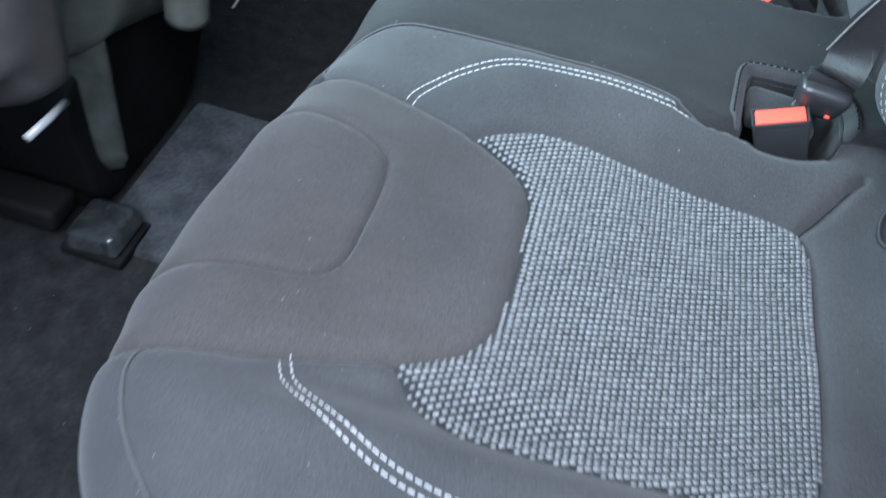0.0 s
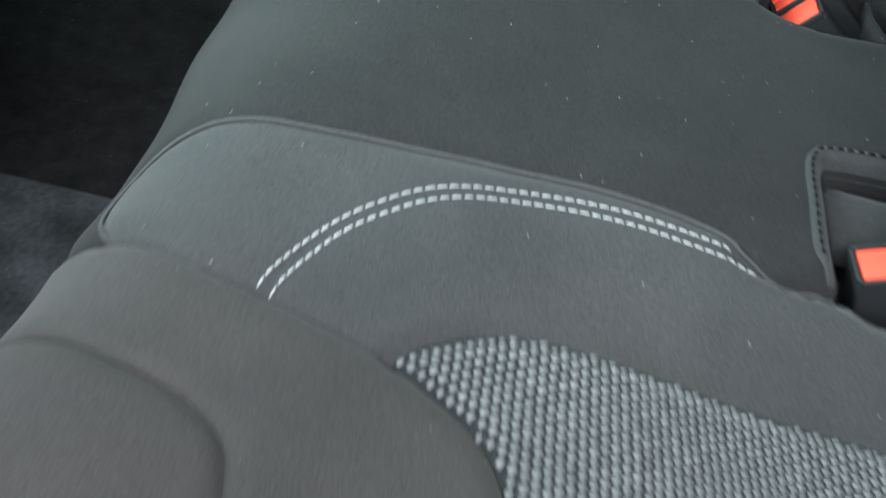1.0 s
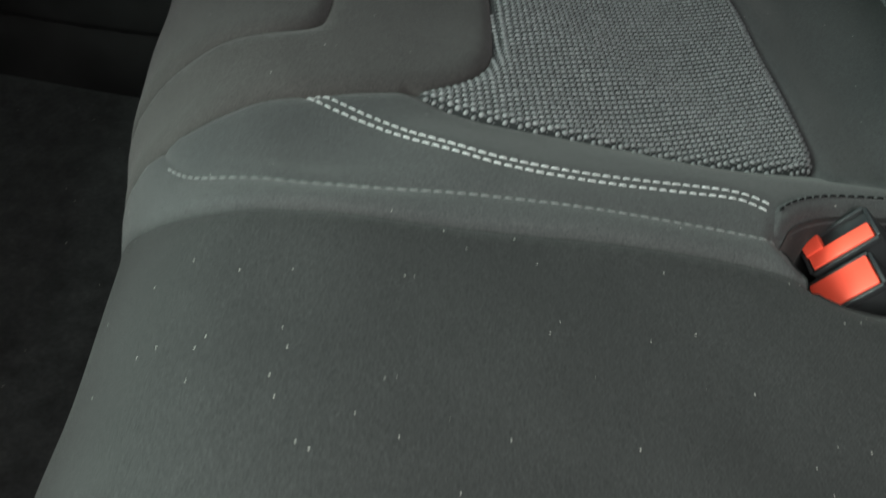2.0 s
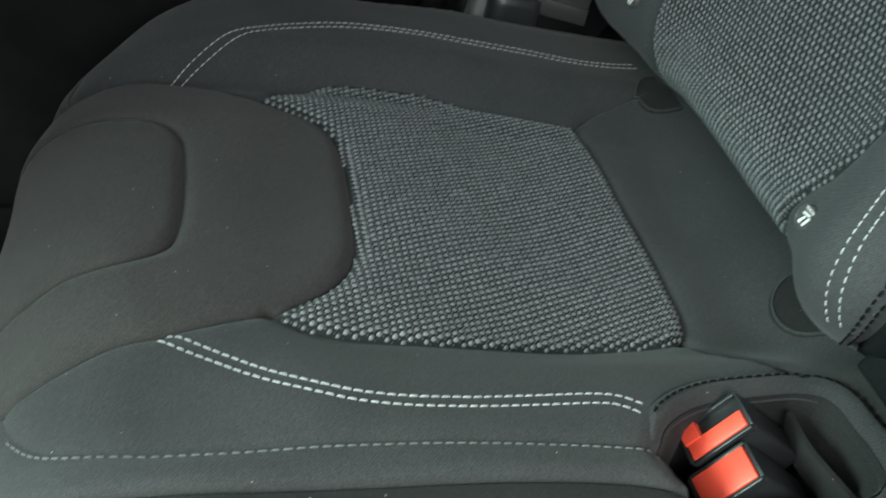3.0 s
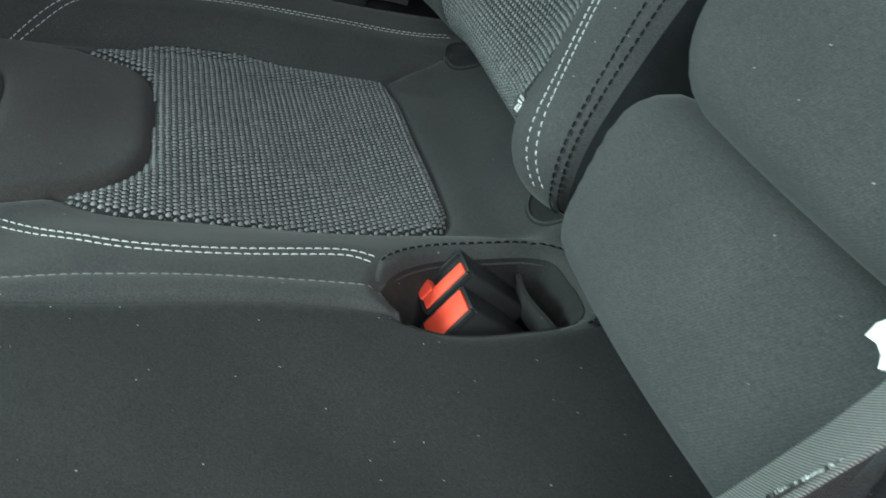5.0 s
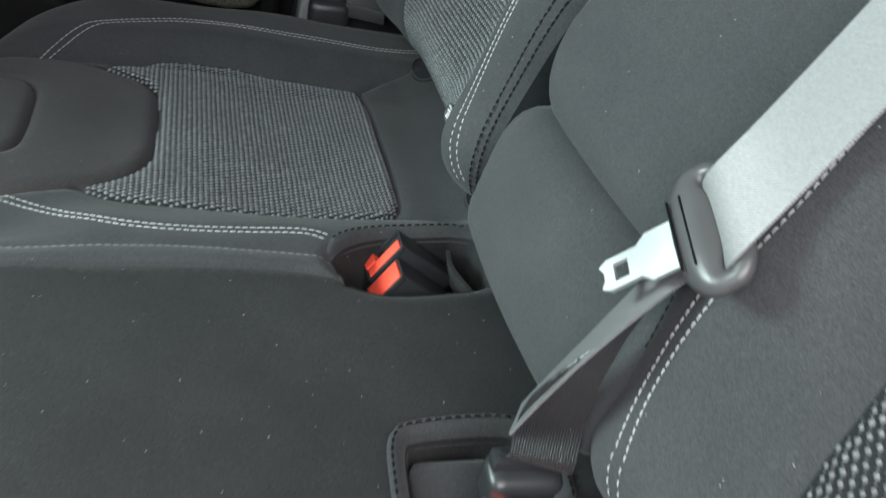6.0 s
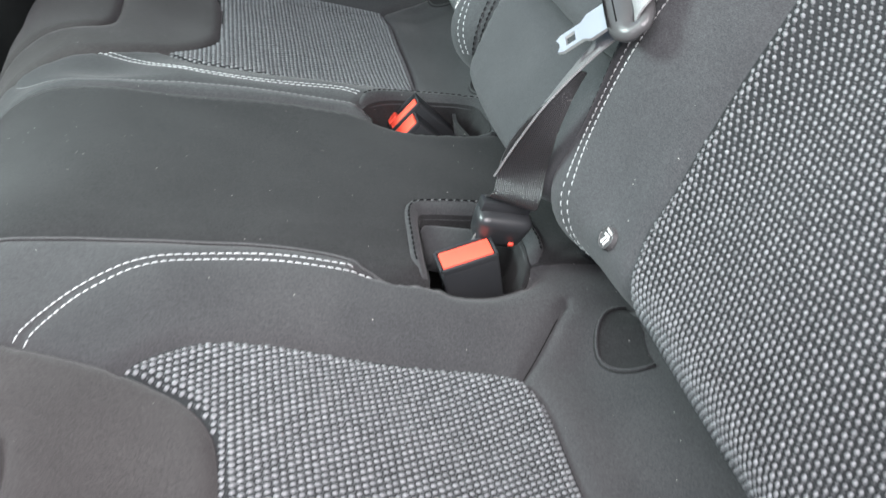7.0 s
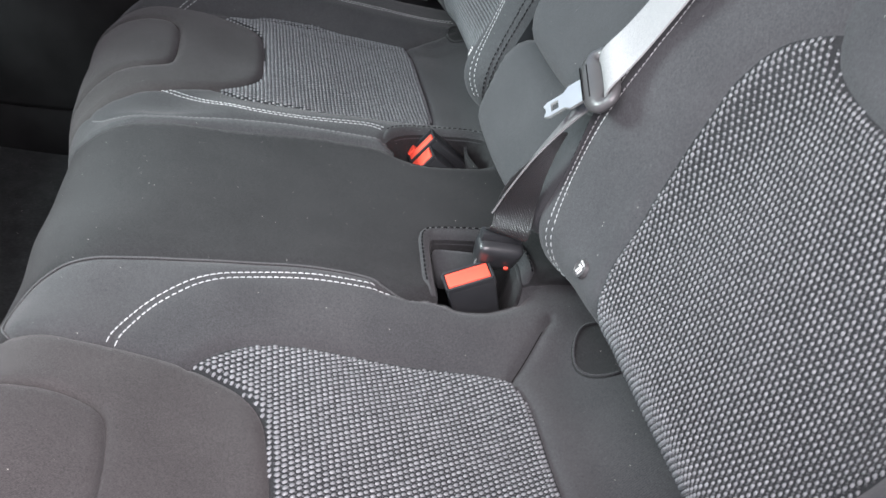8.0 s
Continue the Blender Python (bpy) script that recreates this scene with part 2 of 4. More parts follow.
def curve(pts, step=0.004, closed=False):
    """A smooth line through the points (any dimension), sampled evenly."""
    P = np.array(pts, float)
    n = len(P)
    out = []
    for i in range(n if closed else n - 1):
        if closed:
            a, b, c, d = P[i - 1], P[i], P[(i + 1) % n], P[(i + 2) % n]
        else:
            b, c = P[i], P[i + 1]
            a = P[i - 1] if i > 0 else 2 * b - c
            d = P[i + 2] if i + 2 < n else 2 * c - b
        for s in np.linspace(0, 1, 24, endpoint=False):
            out.append(0.5 * (2 * b + (c - a) * s + (2 * a - 5 * b + 4 * c - d) * s * s + (3 * b - a - 3 * c + d) * s ** 3))
    out.append(P[0] if closed else P[-1])
    out = np.array(out)
    run = np.concatenate([[0], np.cumsum(np.linalg.norm(np.diff(out, axis=0), axis=1))])
    k = max(2, int(round(run[-1] / step)) + 1)
    want = np.linspace(0, run[-1], k)
    return np.stack([np.interp(want, run, out[:, j]) for j in range(out.shape[1])], axis=1)


def joined(*lines):
    """One closed outline from lines laid end to end."""
    out = []
    for ln in lines:
        for p in ln:
            if not out or abs(out[-1][0] - p[0]) + abs(out[-1][1] - p[1]) > 1e-5:
                out.append(tuple(p))
    if abs(out[0][0] - out[-1][0]) + abs(out[0][1] - out[-1][1]) < 1e-5:
        out.pop()
    return np.array(out)


def line(a, b, step=0.008):
    k = max(2, int(np.hypot(b[0] - a[0], b[1] - a[1]) / step) + 1)
    return np.stack([np.linspace(a[0], b[0], k), np.linspace(a[1], b[1], k)], axis=1)


def dist_to(uv, lines):
    """Distance of every point from the nearest of some lines."""
    best = np.full(len(uv), 9.0)
    for ln in lines:
        a, b = ln[:-1], ln[1:]
        for i in range(0, len(a)):
            ab = b[i] - a[i]
            t = np.clip(((uv - a[i]) @ ab) / max(ab @ ab, 1e-12), 0, 1)
            d = uv - a[i] - t[:, None] * ab
            best = np.minimum(best, np.hypot(d[:, 0], d[:, 1]))
    return best


def inside(uv, loop):
    x, y = uv[:, 0], uv[:, 1]
    res = np.zeros(len(uv), bool)
    j = len(loop) - 1
    for i in range(len(loop)):
        xi, yi, xj, yj = loop[i][0], loop[i][1], loop[j][0], loop[j][1]
        if yi != yj:
            res ^= ((yi > y) != (yj > y)) & (x < (xj - xi) * (y - yi) / (yj - yi) + xi)
        j = i
    return res


def filled(loop, step=0.006):
    """A closed outline filled with an even mesh of triangles."""
    lo, hi = loop.min(axis=0), loop.max(axis=0)
    rows = []
    for r, y in enumerate(np.arange(lo[1], hi[1], step * 0.87)):
        xs = np.arange(lo[0] + (r % 2) * step / 2, hi[0], step)
        rows.append(np.stack([xs, np.full(len(xs), y)], axis=1))
    g = np.concatenate(rows)
    g = g[inside(g, loop)]
    shut = np.vstack([loop, loop[:1]])
    g = g[dist_to(g, [shut]) > 0.0062]
    ring = np.vstack([loop[-1:], loop, loop[:1]])
    for d in (0.0015, 0.0034):
        for way in (-1, 1):
            q = offset(ring, way * d)[1:-1]
            q = q[inside(q, loop)]
            g = np.vstack([g, q[dist_to(q, [shut]) > d * 0.9]])
    pts = [Vector(p) for p in loop] + [Vector(p) for p in g]
    n = len(loop)
    res = geometry.delaunay_2d_cdt(pts, [(i, (i + 1) % n) for i in range(n)], [], 1, 1e-7)
    return np.array([tuple(v) for v in res[0]]), [tuple(f) for f in res[2]]


def smooth(x, a, b):
    t = np.clip((x - a) / (b - a), 0, 1)
    return t * t * (3 - 2 * t)


class Cushion:
    """An upholstered surface: a plane that rolls over at its rounded edges, raised by heights and pressed in along seams."""

    def __init__(self, origin, X, Y, half, centre, corner, R, height, seams, sag=None):
        self.o, self.X, self.Y = (np.array(v, float) for v in (origin, X, Y))
        self.N = np.cross(self.X, self.Y)
        self.N = self.N if self.N[2] > 0 else -self.N
        self.half, self.centre, self.corner, self.R = np.array(half), np.array(centre), corner, R if isinstance(R, tuple) else (R, R)
        self.height, self.seams, self.sag = height, seams, sag

    def at(self, uv, lift=0.0):
        uv = np.asarray(uv, float)
        low = self.sag(uv) if self.sag else np.zeros(len(uv))
        q = uv - self.centre + np.stack([low * 0, low], axis=1)
        d = np.abs(q) - (self.half - self.corner)
        out = np.maximum(d, 0)
        ln = np.hypot(out[:, 0], out[:, 1])
        k = ln + np.minimum(np.maximum(d[:, 0], d[:, 1]), 0) - self.corner
        corner = (d[:, 0] > 0) & (d[:, 1] > 0)
        nrm = np.where(corner[:, None], out / np.maximum(ln, 1e-9)[:, None],
                       np.where((d[:, 0] > d[:, 1])[:, None], np.array([[1.0, 0.0]]), np.array([[0.0, 1.0]]))) * np.sign(q)
        k = np.maximum(k, 0)
        R = self.R[0] * nrm[:, 0] ** 2 + self.R[1] * nrm[:, 1] ** 2
        th = np.minimum(k / R, np.pi / 2)
        flat = uv - nrm * k[:, None] + nrm * (R * np.sin(th))[:, None]
        drop = R * (1 - np.cos(th)) + np.maximum(k - R * np.pi / 2, 0)
        h = self.height(uv)
        for lines, depth, width in self.seams:
            h = h - depth * np.exp(-(dist_to(uv, lines) / width) ** 2)
        h = h + lift
        side = nrm * np.sin(th)[:, None]
        up = np.cos(th)
        N3 = side[:, :1] * self.X + side[:, 1:] * self.Y + up[:, None] * self.N
        P = self.o + flat[:, :1] * self.X + flat[:, 1:] * self.Y - drop[:, None] * self.N + h[:, None] * N3
        return P, N3

    def panel(self, name, loop, mat, parent, label="", step=0.006):
        uv, faces = filled(loop, step)
        P, N3 = self.at(uv)
        f0 = faces[0]
        if np.cross(P[f0[1]] - P[f0[0]], P[f0[2]] - P[f0[0]]) @ N3[f0[0]] < 0:
            faces = [f[::-1] for f in faces]
        return mesh_ob(name, P, faces, mat, parent, label)

    def stitches(self, name, path, mat, parent, pitch=0.0054, length=0.0049, width=0.00115, label="", lift=0.0003, slant=0.0):
        """A row of sewn stitches along a line on the cloth."""
        run = np.concatenate([[0], np.cumsum(np.linalg.norm(np.diff(path, axis=0), axis=1))])
        s = np.arange(pitch / 2, run[-1], pitch)
        c = np.stack([np.interp(s, run, path[:, j]) for j in (0, 1)], axis=1)
        e = np.stack([np.interp(s + 0.001, run, path[:, j]) for j in (0, 1)], axis=1)
        P, N3 = self.at(c, lift)
        Q, _ = self.at(e, lift)
        V, F = [], []
        for p, q, n in zip(P, Q, N3):
            d = q - p
            if np.linalg.norm(d) < 1e-6:
                continue
            d = d / np.linalg.norm(d)
            w = np.cross(n, d)
            d = d + slant * w
            ln = length * random.uniform(0.9, 1.06) / 2
            b = len(V)
            for x, r, z in ((-1, 0.35, -0.0006), (-0.6, 1, 0.0), (0.6, 1, 0.0), (1, 0.35, -0.0006)):
                for a in (0, 1.05, 2.09, 3.14):
                    V.append(p + d * x * ln + w * math.cos(a) * r * width / 2 + n * (math.sin(a) * r * width * 0.45 + z))
            for i in range(3):
                for j in range(3):
                    F.append((b + 4 * i + j, b + 4 * i + j + 1, b + 4 * i + j + 5, b + 4 * i + j + 4))
            F.append((b + 3, b + 2, b + 1, b))
            F.append((b + 12, b + 13, b + 14, b + 15))
        return mesh_ob(name, V, F, mat, parent, label)

    def knots(self, name, loop, parent, pu, pv, label="", fill=1.0, mat=None, shift=(0.0, 0.0)):
        """The raised yarn knots of a coarse weave, in rows that step sideways, within an outline."""
        lo, hi = loop.min(axis=0), loop.max(axis=0)
        rows = []
        for r, v in enumerate(np.arange(lo[1] + shift[1] * pv, hi[1], pv)):
            us = np.arange(lo[0] + ((shift[0] - 0.4 * r) % 1.0) * pu, hi[0], pu)
            rows.append(np.stack([us, np.full(len(us), v)], axis=1))
        g = np.concatenate(rows)
        g = g + np.random.normal(0, 0.00010, g.shape)
        g = g[inside(g, loop)]
        g = g[dist_to(g, [np.vstack([loop, loop[:1]])]) > 0.0010]
        P, N3 = self.at(g)
        Q, _ = self.at(g + np.array([0.001, 0.0]))
        D = Q - P
        D /= np.linalg.norm(D, axis=1)[:, None]
        W = np.cross(N3, D)
        turn = math.atan2(pv, -0.4 * pu)
        D, W = D * math.cos(turn) + W * math.sin(turn), W * math.cos(turn) - D * math.sin(turn)
        big = math.hypot(pv, 0.4 * pu) * 0.52 * fill
        small = pu * 0.37 * fill
        V, F = [], []
        sizes = np.random.uniform(0.90, 1.06, len(g))
        for ring, (r, z) in enumerate(((1.0, -0.0004), (0.66, 0.00075))):
            for a in range(6):
                t = a * math.pi / 3
                V.append(P + D * (math.cos(t) * r * big) * sizes[:, None] + W * (math.sin(t) * r * small) * sizes[:, None] + N3 * z)
        V.append(P + N3 * 0.0012)
        A = np.stack(V, axis=1).reshape(-1, 3)
        for i in range(len(g)):
            b = i * 13
            for a in range(6):
                c = (a + 1) % 6
                F.append((b + a, b + c, b + 6 + c, b + 6 + a))
                F.append((b + 6 + a, b + 6 + c, b + 12))
        ob = mesh_ob(name, A, F, mat or YARN, parent, label)
        return tagged(ob, kind="stuff")


def tube(name, pts, radius, mat, parent=None, label="", sides=6):
    """A round cord through points in space."""
    P = np.array(pts, float)
    V, F = [], []
    up = np.array([0.13, 0.21, 0.97])
    for i, p in enumerate(P):
        d = P[min(i + 1, len(P) - 1)] - P[max(i - 1, 0)]
        d /= max(np.linalg.norm(d), 1e-9)
        a = np.cross(d, up)
        a /= max(np.linalg.norm(a), 1e-9)
        b = np.cross(d, a)
        for k in range(sides):
            t = 2 * math.pi * k / sides
            V.append(p + radius * (math.cos(t) * a + math.sin(t) * b))
    for i in range(len(P) - 1):
        for k in range(sides):
            F.append((i * sides + k, i * sides + (k + 1) % sides, (i + 1) * sides + (k + 1) % sides, (i + 1) * sides + k))
    F.append(tuple(range(sides))[::-1])
    F.append(tuple((len(P) - 1) * sides + k for k in range(sides)))
    return mesh_ob(name, V, F, mat, parent, label)


def offset(path, d):
    """A line beside a line, d to its left."""
    t = np.gradient(path, axis=0)
    t /= np.maximum(np.linalg.norm(t, axis=1), 1e-9)[:, None]
    return path + d * np.stack([-t[:, 1], t[:, 0]], axis=1)


def mirror(path, s):
    return path * np.array([s, 1.0])


# ---- the rear bench cushion ----
FRONT, REAR, END = 0.36, -0.34, 0.78
PAD_IN_F = curve([(0.172, FRONT), (0.179, 0.25), (0.187, 0.186)])
PAD_IN_B = curve([(0.187, 0.186), (0.195, 0.156), (0.204, 0.130), (0.210, 0.104), (0.219, 0.074), (0.227, 0.047)])
PAD_BACK = curve([(0.227, 0.047), (0.236, 0.030), (0.246, 0.015), (0.258, 0.004), (0.272, -0.003), (0.29, -0.007), (0.337, -0.0095), (0.38, -0.009), (0.403, -0.006), (0.419, 0.002), (0.431, 0.015), (0.447, 0.046)])
PAD_OUT = curve([(0.447, 0.046), (0.457, 0.076), (0.465, 0.110), (0.471, 0.14), (0.476, 0.185), (0.478, 0.24), (0.48, FRONT)])
INNER_PAD = curve([(0.235, FRONT), (0.243, 0.2), (0.255, 0.15), (0.263, 0.122), (0.275, 0.103), (0.291, 0.0965), (0.317, 0.094), (0.345, 0.094), (0.376, 0.095), (0.394, 0.101), (0.405, 0.115), (0.412, 0.15), (0.414, 0.2), (0.412, FRONT)])
WEAVE_IN = curve([(0.227, 0.047), (0.216, 0.033), (0.208, 0.014), (0.2045, -0.01), (0.2045, -0.05), (0.206, -0.08), (0.208, -0.11), (0.211, -0.15), (0.213, -0.18), (0.218, -0.206)])
WEAVE_BACK = curve([(0.218, -0.206), (0.25, -0.215), (0.337, -0.217), (0.42, -0.215), (0.462, -0.209)])
WEAVE_OUT = curve([(0.462, -0.209), (0.468, -0.17), (0.475, -0.12), (0.482, -0.08), (0.484, -0.04), (0.483, -0.01), (0.475, 0.012), (0.463, 0.031), (0.447, 0.046)])
REAR_IN = curve([(0.218, -0.206), (0.192, -0.227), (0.168, -0.246), (0.154, -0.262), (0.148, -0.30), (0.146, REAR)])
REAR_OUT = curve([(0.462, -0.209), (0.482, -0.24), (0.496, -0.29), (0.50, REAR)])
EDGE_PIPE = curve([(0.476, 0.195), (0.502, 0.193), (0.54, 0.172), (0.578, 0.125), (0.598, 0.06), (0.606, -0.02), (0.604, -0.12), (0.598, -0.22), (0.59, REAR)])
# the two sides differ at the middle: seam, pocket for the buckles and stitched arch
ARCH = {-1: curve([(0.187, 0.186), (0.163, 0.199), (0.138, 0.199), (0.122, 0.182), (0.117, 0.155), (0.118, 0.13), (0.121, 0.096), (0.123, 0.056), (0.1235, 0.015), (0.124, -0.026), (0.128, -0.061), (0.134, -0.088), (0.143, -0.107), (0.151, -0.124), (0.150, -0.150)]),
        1: curve([(0.187, 0.186), (0.168, 0.176), (0.146, 0.152), (0.132, 0.115), (0.128, 0.08), (0.127, 0.03), (0.125, -0.03), (0.122, -0.09), (0.118, -0.135)])}
PIT_MID = {-1: curve([(0.150, -0.150), (0.120, -0.151), (0.068, -0.156), (0.058, -0.168), (0.056, -0.212), (0.064, -0.230), (0.09, -0.236), (0.125, -0.232)]),
           1: curve([(0.118, -0.135), (0.101, -0.138), (0.088, -0.148), (0.080, -0.17), (0.080, -0.2), (0.085, -0.236), (0.094, -0.255), (0.118, -0.260)])}
PIT_SIDE = {-1: curve([(0.150, -0.150), (0.157, -0.156), (0.162, -0.168), (0.161, -0.195), (0.150, -0.220), (0.125, -0.232)]),
            1: curve([(0.118, -0.135), (0.136, -0.15), (0.15, -0.18), (0.155, -0.22), (0.155, -0.243), (0.147, -0.256), (0.118, -0.260)])}
SEW_IN = {-1: curve([(0.209, 0.104), (0.190, 0.094), (0.170, 0.079), (0.157, 0.059), (0.149, 0.040), (0.143, 0.015), (0.139, -0.015), (0.139, -0.045), (0.143, -0.075), (0.147, -0.098), (0.149, -0.108)]),
          1: curve([(0.208, 0.102), (0.190, 0.074), (0.171, 0.047), (0.157, 0.020), (0.151, -0.006), (0.149, -0.04), (0.149, -0.09), (0.149, -0.112), (0.147, -0.124), (0.141, -0.135)])}
SEW_OUT = curve([(0.461, 0.106), (0.482, 0.095), (0.500, 0.075), (0.518, 0.048), (0.532, 0.018), (0.539, -0.018), (0.539, -0.06), (0.538, -0.126), (0.537, -0.177), (0.535, -0.229), (0.539, -0.29)])
PIT_FOLD = len(PIT_MID[1]) // 6
MID_FOLD = curve([(0.15, FRONT), (0.147, 0.25), (0.139, 0.21), (0.126, 0.178), (0.115, 0.148), (0.108, 0.12), (0.105, 0.08), (0.104, 0.02), (0.102, -0.05), (0.099, -0.11), tuple(PIT_MID[1][PIT_FOLD])])


def bench_height(uv):
    a, v = np.abs(uv[:, 0]), uv[:, 1]
    rear = 1 - smooth(v, 0.02, 0.11)
    h = 0.027 * smooth(a, 0.468, 0.515) * (1 - smooth(v, 0.05, 0.20)) * (1 - 0.4 * smooth(-v, 0.08, 0.28))
    h = h + 0.014 * np.exp(-((a - 0.155) / 0.035) ** 2) * rear
    h = h + 0.016 * (1 - smooth(a, 0.09, 0.17)) * (1 - smooth(v, 0.07, 0.20))
    h = h - 0.009 * smooth(a, 0.445, 0.475) * (1 - smooth(v, 0.14, 0.24))
    seat = smooth(a, 0.19, 0.26) * (1 - smooth(a, 0.42, 0.48))
    h = h - 0.014 * smooth(-v, 0.0, 0.16) * smooth(a, 0.175, 0.215) * (1 - smooth(a, 0.44, 0.48))
    h = h + 0.004 * smooth(v, 0.02, 0.08) * seat + 0.030 * smooth(-v, 0.245, 0.315) * smooth(a, 0.17, 0.20) * (1 - smooth(a, 0.47, 0.52))
    h = h + 0.005 * smooth(v, 0.10, 0.20) * seat - 0.006 * (1 - smooth(a, 0.13, 0.19)) * smooth(v, 0.08, 0.20)
    h = h - 0.006 * smooth(v, -0.06, 0.03) * smooth(-uv[:, 0], 0.18, 0.24) * (1 - smooth(-uv[:, 0], 0.44, 0.50))
    past = uv[:, 0] - np.interp(v, MID_FOLD[::-1, 1], MID_FOLD[::-1, 0])
    h = h + 0.0030 * smooth(past, -0.0012, 0.0012) * (1 - smooth(past, 0.010, 0.045)) * (1 - smooth(v, 0.10, 0.20))
    lumps = np.sin(uv[:, 0] * 31.0 + 1.3) * np.sin(uv[:, 1] * 27.0 + 0.4) + 0.6 * np.sin(uv[:, 0] * 57.0 - uv[:, 1] * 44.0)
    return h + 0.0011 * lumps


both = lambda ln: [mirror(ln, -1), ln]
BENCH_SEAMS = [
    (both(PAD_IN_F) + both(PAD_IN_B) + both(PAD_BACK) + both(PAD_OUT), 0.0045, 0.0048),
    (both(WEAVE_IN) + both(WEAVE_BACK) + both(WEAVE_OUT), 0.0045, 0.0042),
    (both(INNER_PAD), 0.0044, 0.0032),
    ([mirror(ARCH[-1], -1), ARCH[1]], 0.0024, 0.0040),
    ([MID_FOLD], 0.0050, 0.0018),
    (both(PAD_IN_F) + both(PAD_IN_B) + both(PAD_BACK) + both(PAD_OUT) + both(INNER_PAD), 0.0022, 0.0012),
    (both(REAR_IN[:17]) + both(REAR_OUT[:19]), 0.0060, 0.0030),
    ([np.array([(-0.150, -0.222), (-0.130, -0.240), (-0.112, -0.256), (-0.100, -0.282)])], 0.0040, 0.0035),
    (both(EDGE_PIPE), 0.003, 0.005),
    ([np.array([(-0.145, -0.101), (-0.152, -0.121), (-0.153, -0.147)])], 0.009, 0.0045),
    ([mirror(SEW_IN[-1], -1), SEW_IN[1]] + both(SEW_OUT), 0.0014, 0.0045),
    ([mirror(PIT_MID[-1], -1), PIT_MID[1], mirror(PIT_SIDE[-1], -1), PIT_SIDE[1]], 0.006, 0.006),
]
BENCH = Cushion((0, 0, 0.358), (1, 0, 0), (0, 1, 0), (0.580, 0.56), (0, -0.443), 0.10, (0.040, 0.085), bench_height, BENCH_SEAMS,
                lambda uv: 0.006 * smooth(uv[:, 0], -0.02, 0.10) - 0.020 * smooth(-uv[:, 0], 0.06, 0.36) * (1 - 0.6 * smooth(-uv[:, 0], 0.47, 0.58)))

bench = thing("rear_bench_cushion", "charcoal cloth bench cushion with grey woven inserts and pale stitching", "seat cushion")
for s in (-1, 1):
    BENCH.panel("thigh_pad", mirror(joined(PAD_IN_F, PAD_IN_B, PAD_BACK, PAD_OUT, line((0.48, FRONT), (0.412, FRONT)), INNER_PAD[::-1], line((0.235, FRONT), (0.172, FRONT))), s), CLOTH_PAD, bench)
    BENCH.panel("thigh_pad_centre", mirror(joined(INNER_PAD, line((0.412, FRONT), (0.235, FRONT))), s), CLOTH_PAD, bench)
    weave_loop = mirror(joined(WEAVE_IN, WEAVE_BACK, WEAVE_OUT, PAD_BACK[::-1]), s)
    weave = BENCH.panel("woven_insert", weave_loop, WEAVE_BASE, bench, "dark grey woven seat insert")
    BENCH.knots("weave_relief", weave_loop, weave, 0.0046, 0.0044, "pale grey yarn knots of the coarse weave")
    BENCH.knots("weave_filling", weave_loop, weave, 0.0046, 0.0044, "darker yarn loops between the knots", 0.38, YARN_DARK, (0.30, 0.5))
    BENCH.panel("inner_bolster", mirror(joined(PAD_IN_B, WEAVE_IN, REAR_IN, line((0.146, REAR), (0.122, REAR)), line((0.122, REAR), PIT_SIDE[s][-1]), PIT_SIDE[s][::-1], ARCH[s][::-1]), s), CLOTH, bench)
    BENCH.panel("rear_panel", mirror(joined(WEAVE_BACK, REAR_OUT, line((0.50, REAR), (0.146, REAR)), REAR_IN[::-1]), s), CLOTH, bench)
    BENCH.panel("outer_bolster", mirror(joined(PAD_OUT, line((0.48, FRONT), (END, FRONT)), line((END, FRONT), (END, REAR)), line((END, REAR), (0.50, REAR)), REAR_OUT[::-1], WEAVE_OUT), s), CLOTH, bench, step=0.008)
    for k, d in enumerate((-0.0033, 0.0033)):
        BENCH.stitches("stitching", mirror(offset(SEW_IN[s], d), s), THREAD, bench, label="pale grey decorative stitching")
        BENCH.stitches("stitching", mirror(offset(SEW_OUT, d), s), THREAD, bench, label="pale grey decorative stitching")
    P, N3 = BENCH.at(mirror(EDGE_PIPE, s), 0.0018)
    tube("edge_piping", P, 0.0012, SEAM_CLOTH, bench)
mid = joined(mirror(joined(PAD_IN_F, ARCH[-1], PIT_MID[-1], line((0.125, -0.232), (0.122, REAR))), -1), line((-0.122, REAR), (0.122, REAR)),
             joined(MID_FOLD, PIT_MID[1][PIT_FOLD:], line((0.118, -0.260), (0.122, REAR)))[::-1], line((0.15, FRONT), (-0.172, FRONT)))
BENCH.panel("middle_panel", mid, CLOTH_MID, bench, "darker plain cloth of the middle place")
BENCH.panel("middle_strip", joined(PAD_IN_F, ARCH[1], PIT_MID[1][:PIT_FOLD + 1], MID_FOLD[::-1], line((0.15, FRONT), (0.172, FRONT))), CLOTH, bench)
BENCH.stitches("stitching", offset(ARCH[1], -0.0030)[6:], THREAD_DARK, bench, 0.0056, 0.0048, 0.0010, "grey seam stitching")
# A black cord paints the shadow line below the folded edge.
P, N3 = BENCH.at(MID_FOLD[20:] - np.array([0.0007, 0.0]), 0.0002)
tube("seam_shade", P, 0.0008, CREASE_SHADE_BLACK, bench, "black cord for the shade under the folded edge")
# Black cords likewise darken the two rear creases.
for s in (-1, 1):
    P, N3 = BENCH.at(mirror(REAR_IN[:14], s), 0.0002)
    tube("crease_shade", P, 0.0005, CREASE_SHADE_BLACK, bench, "black cord for the shade in the sewn crease")
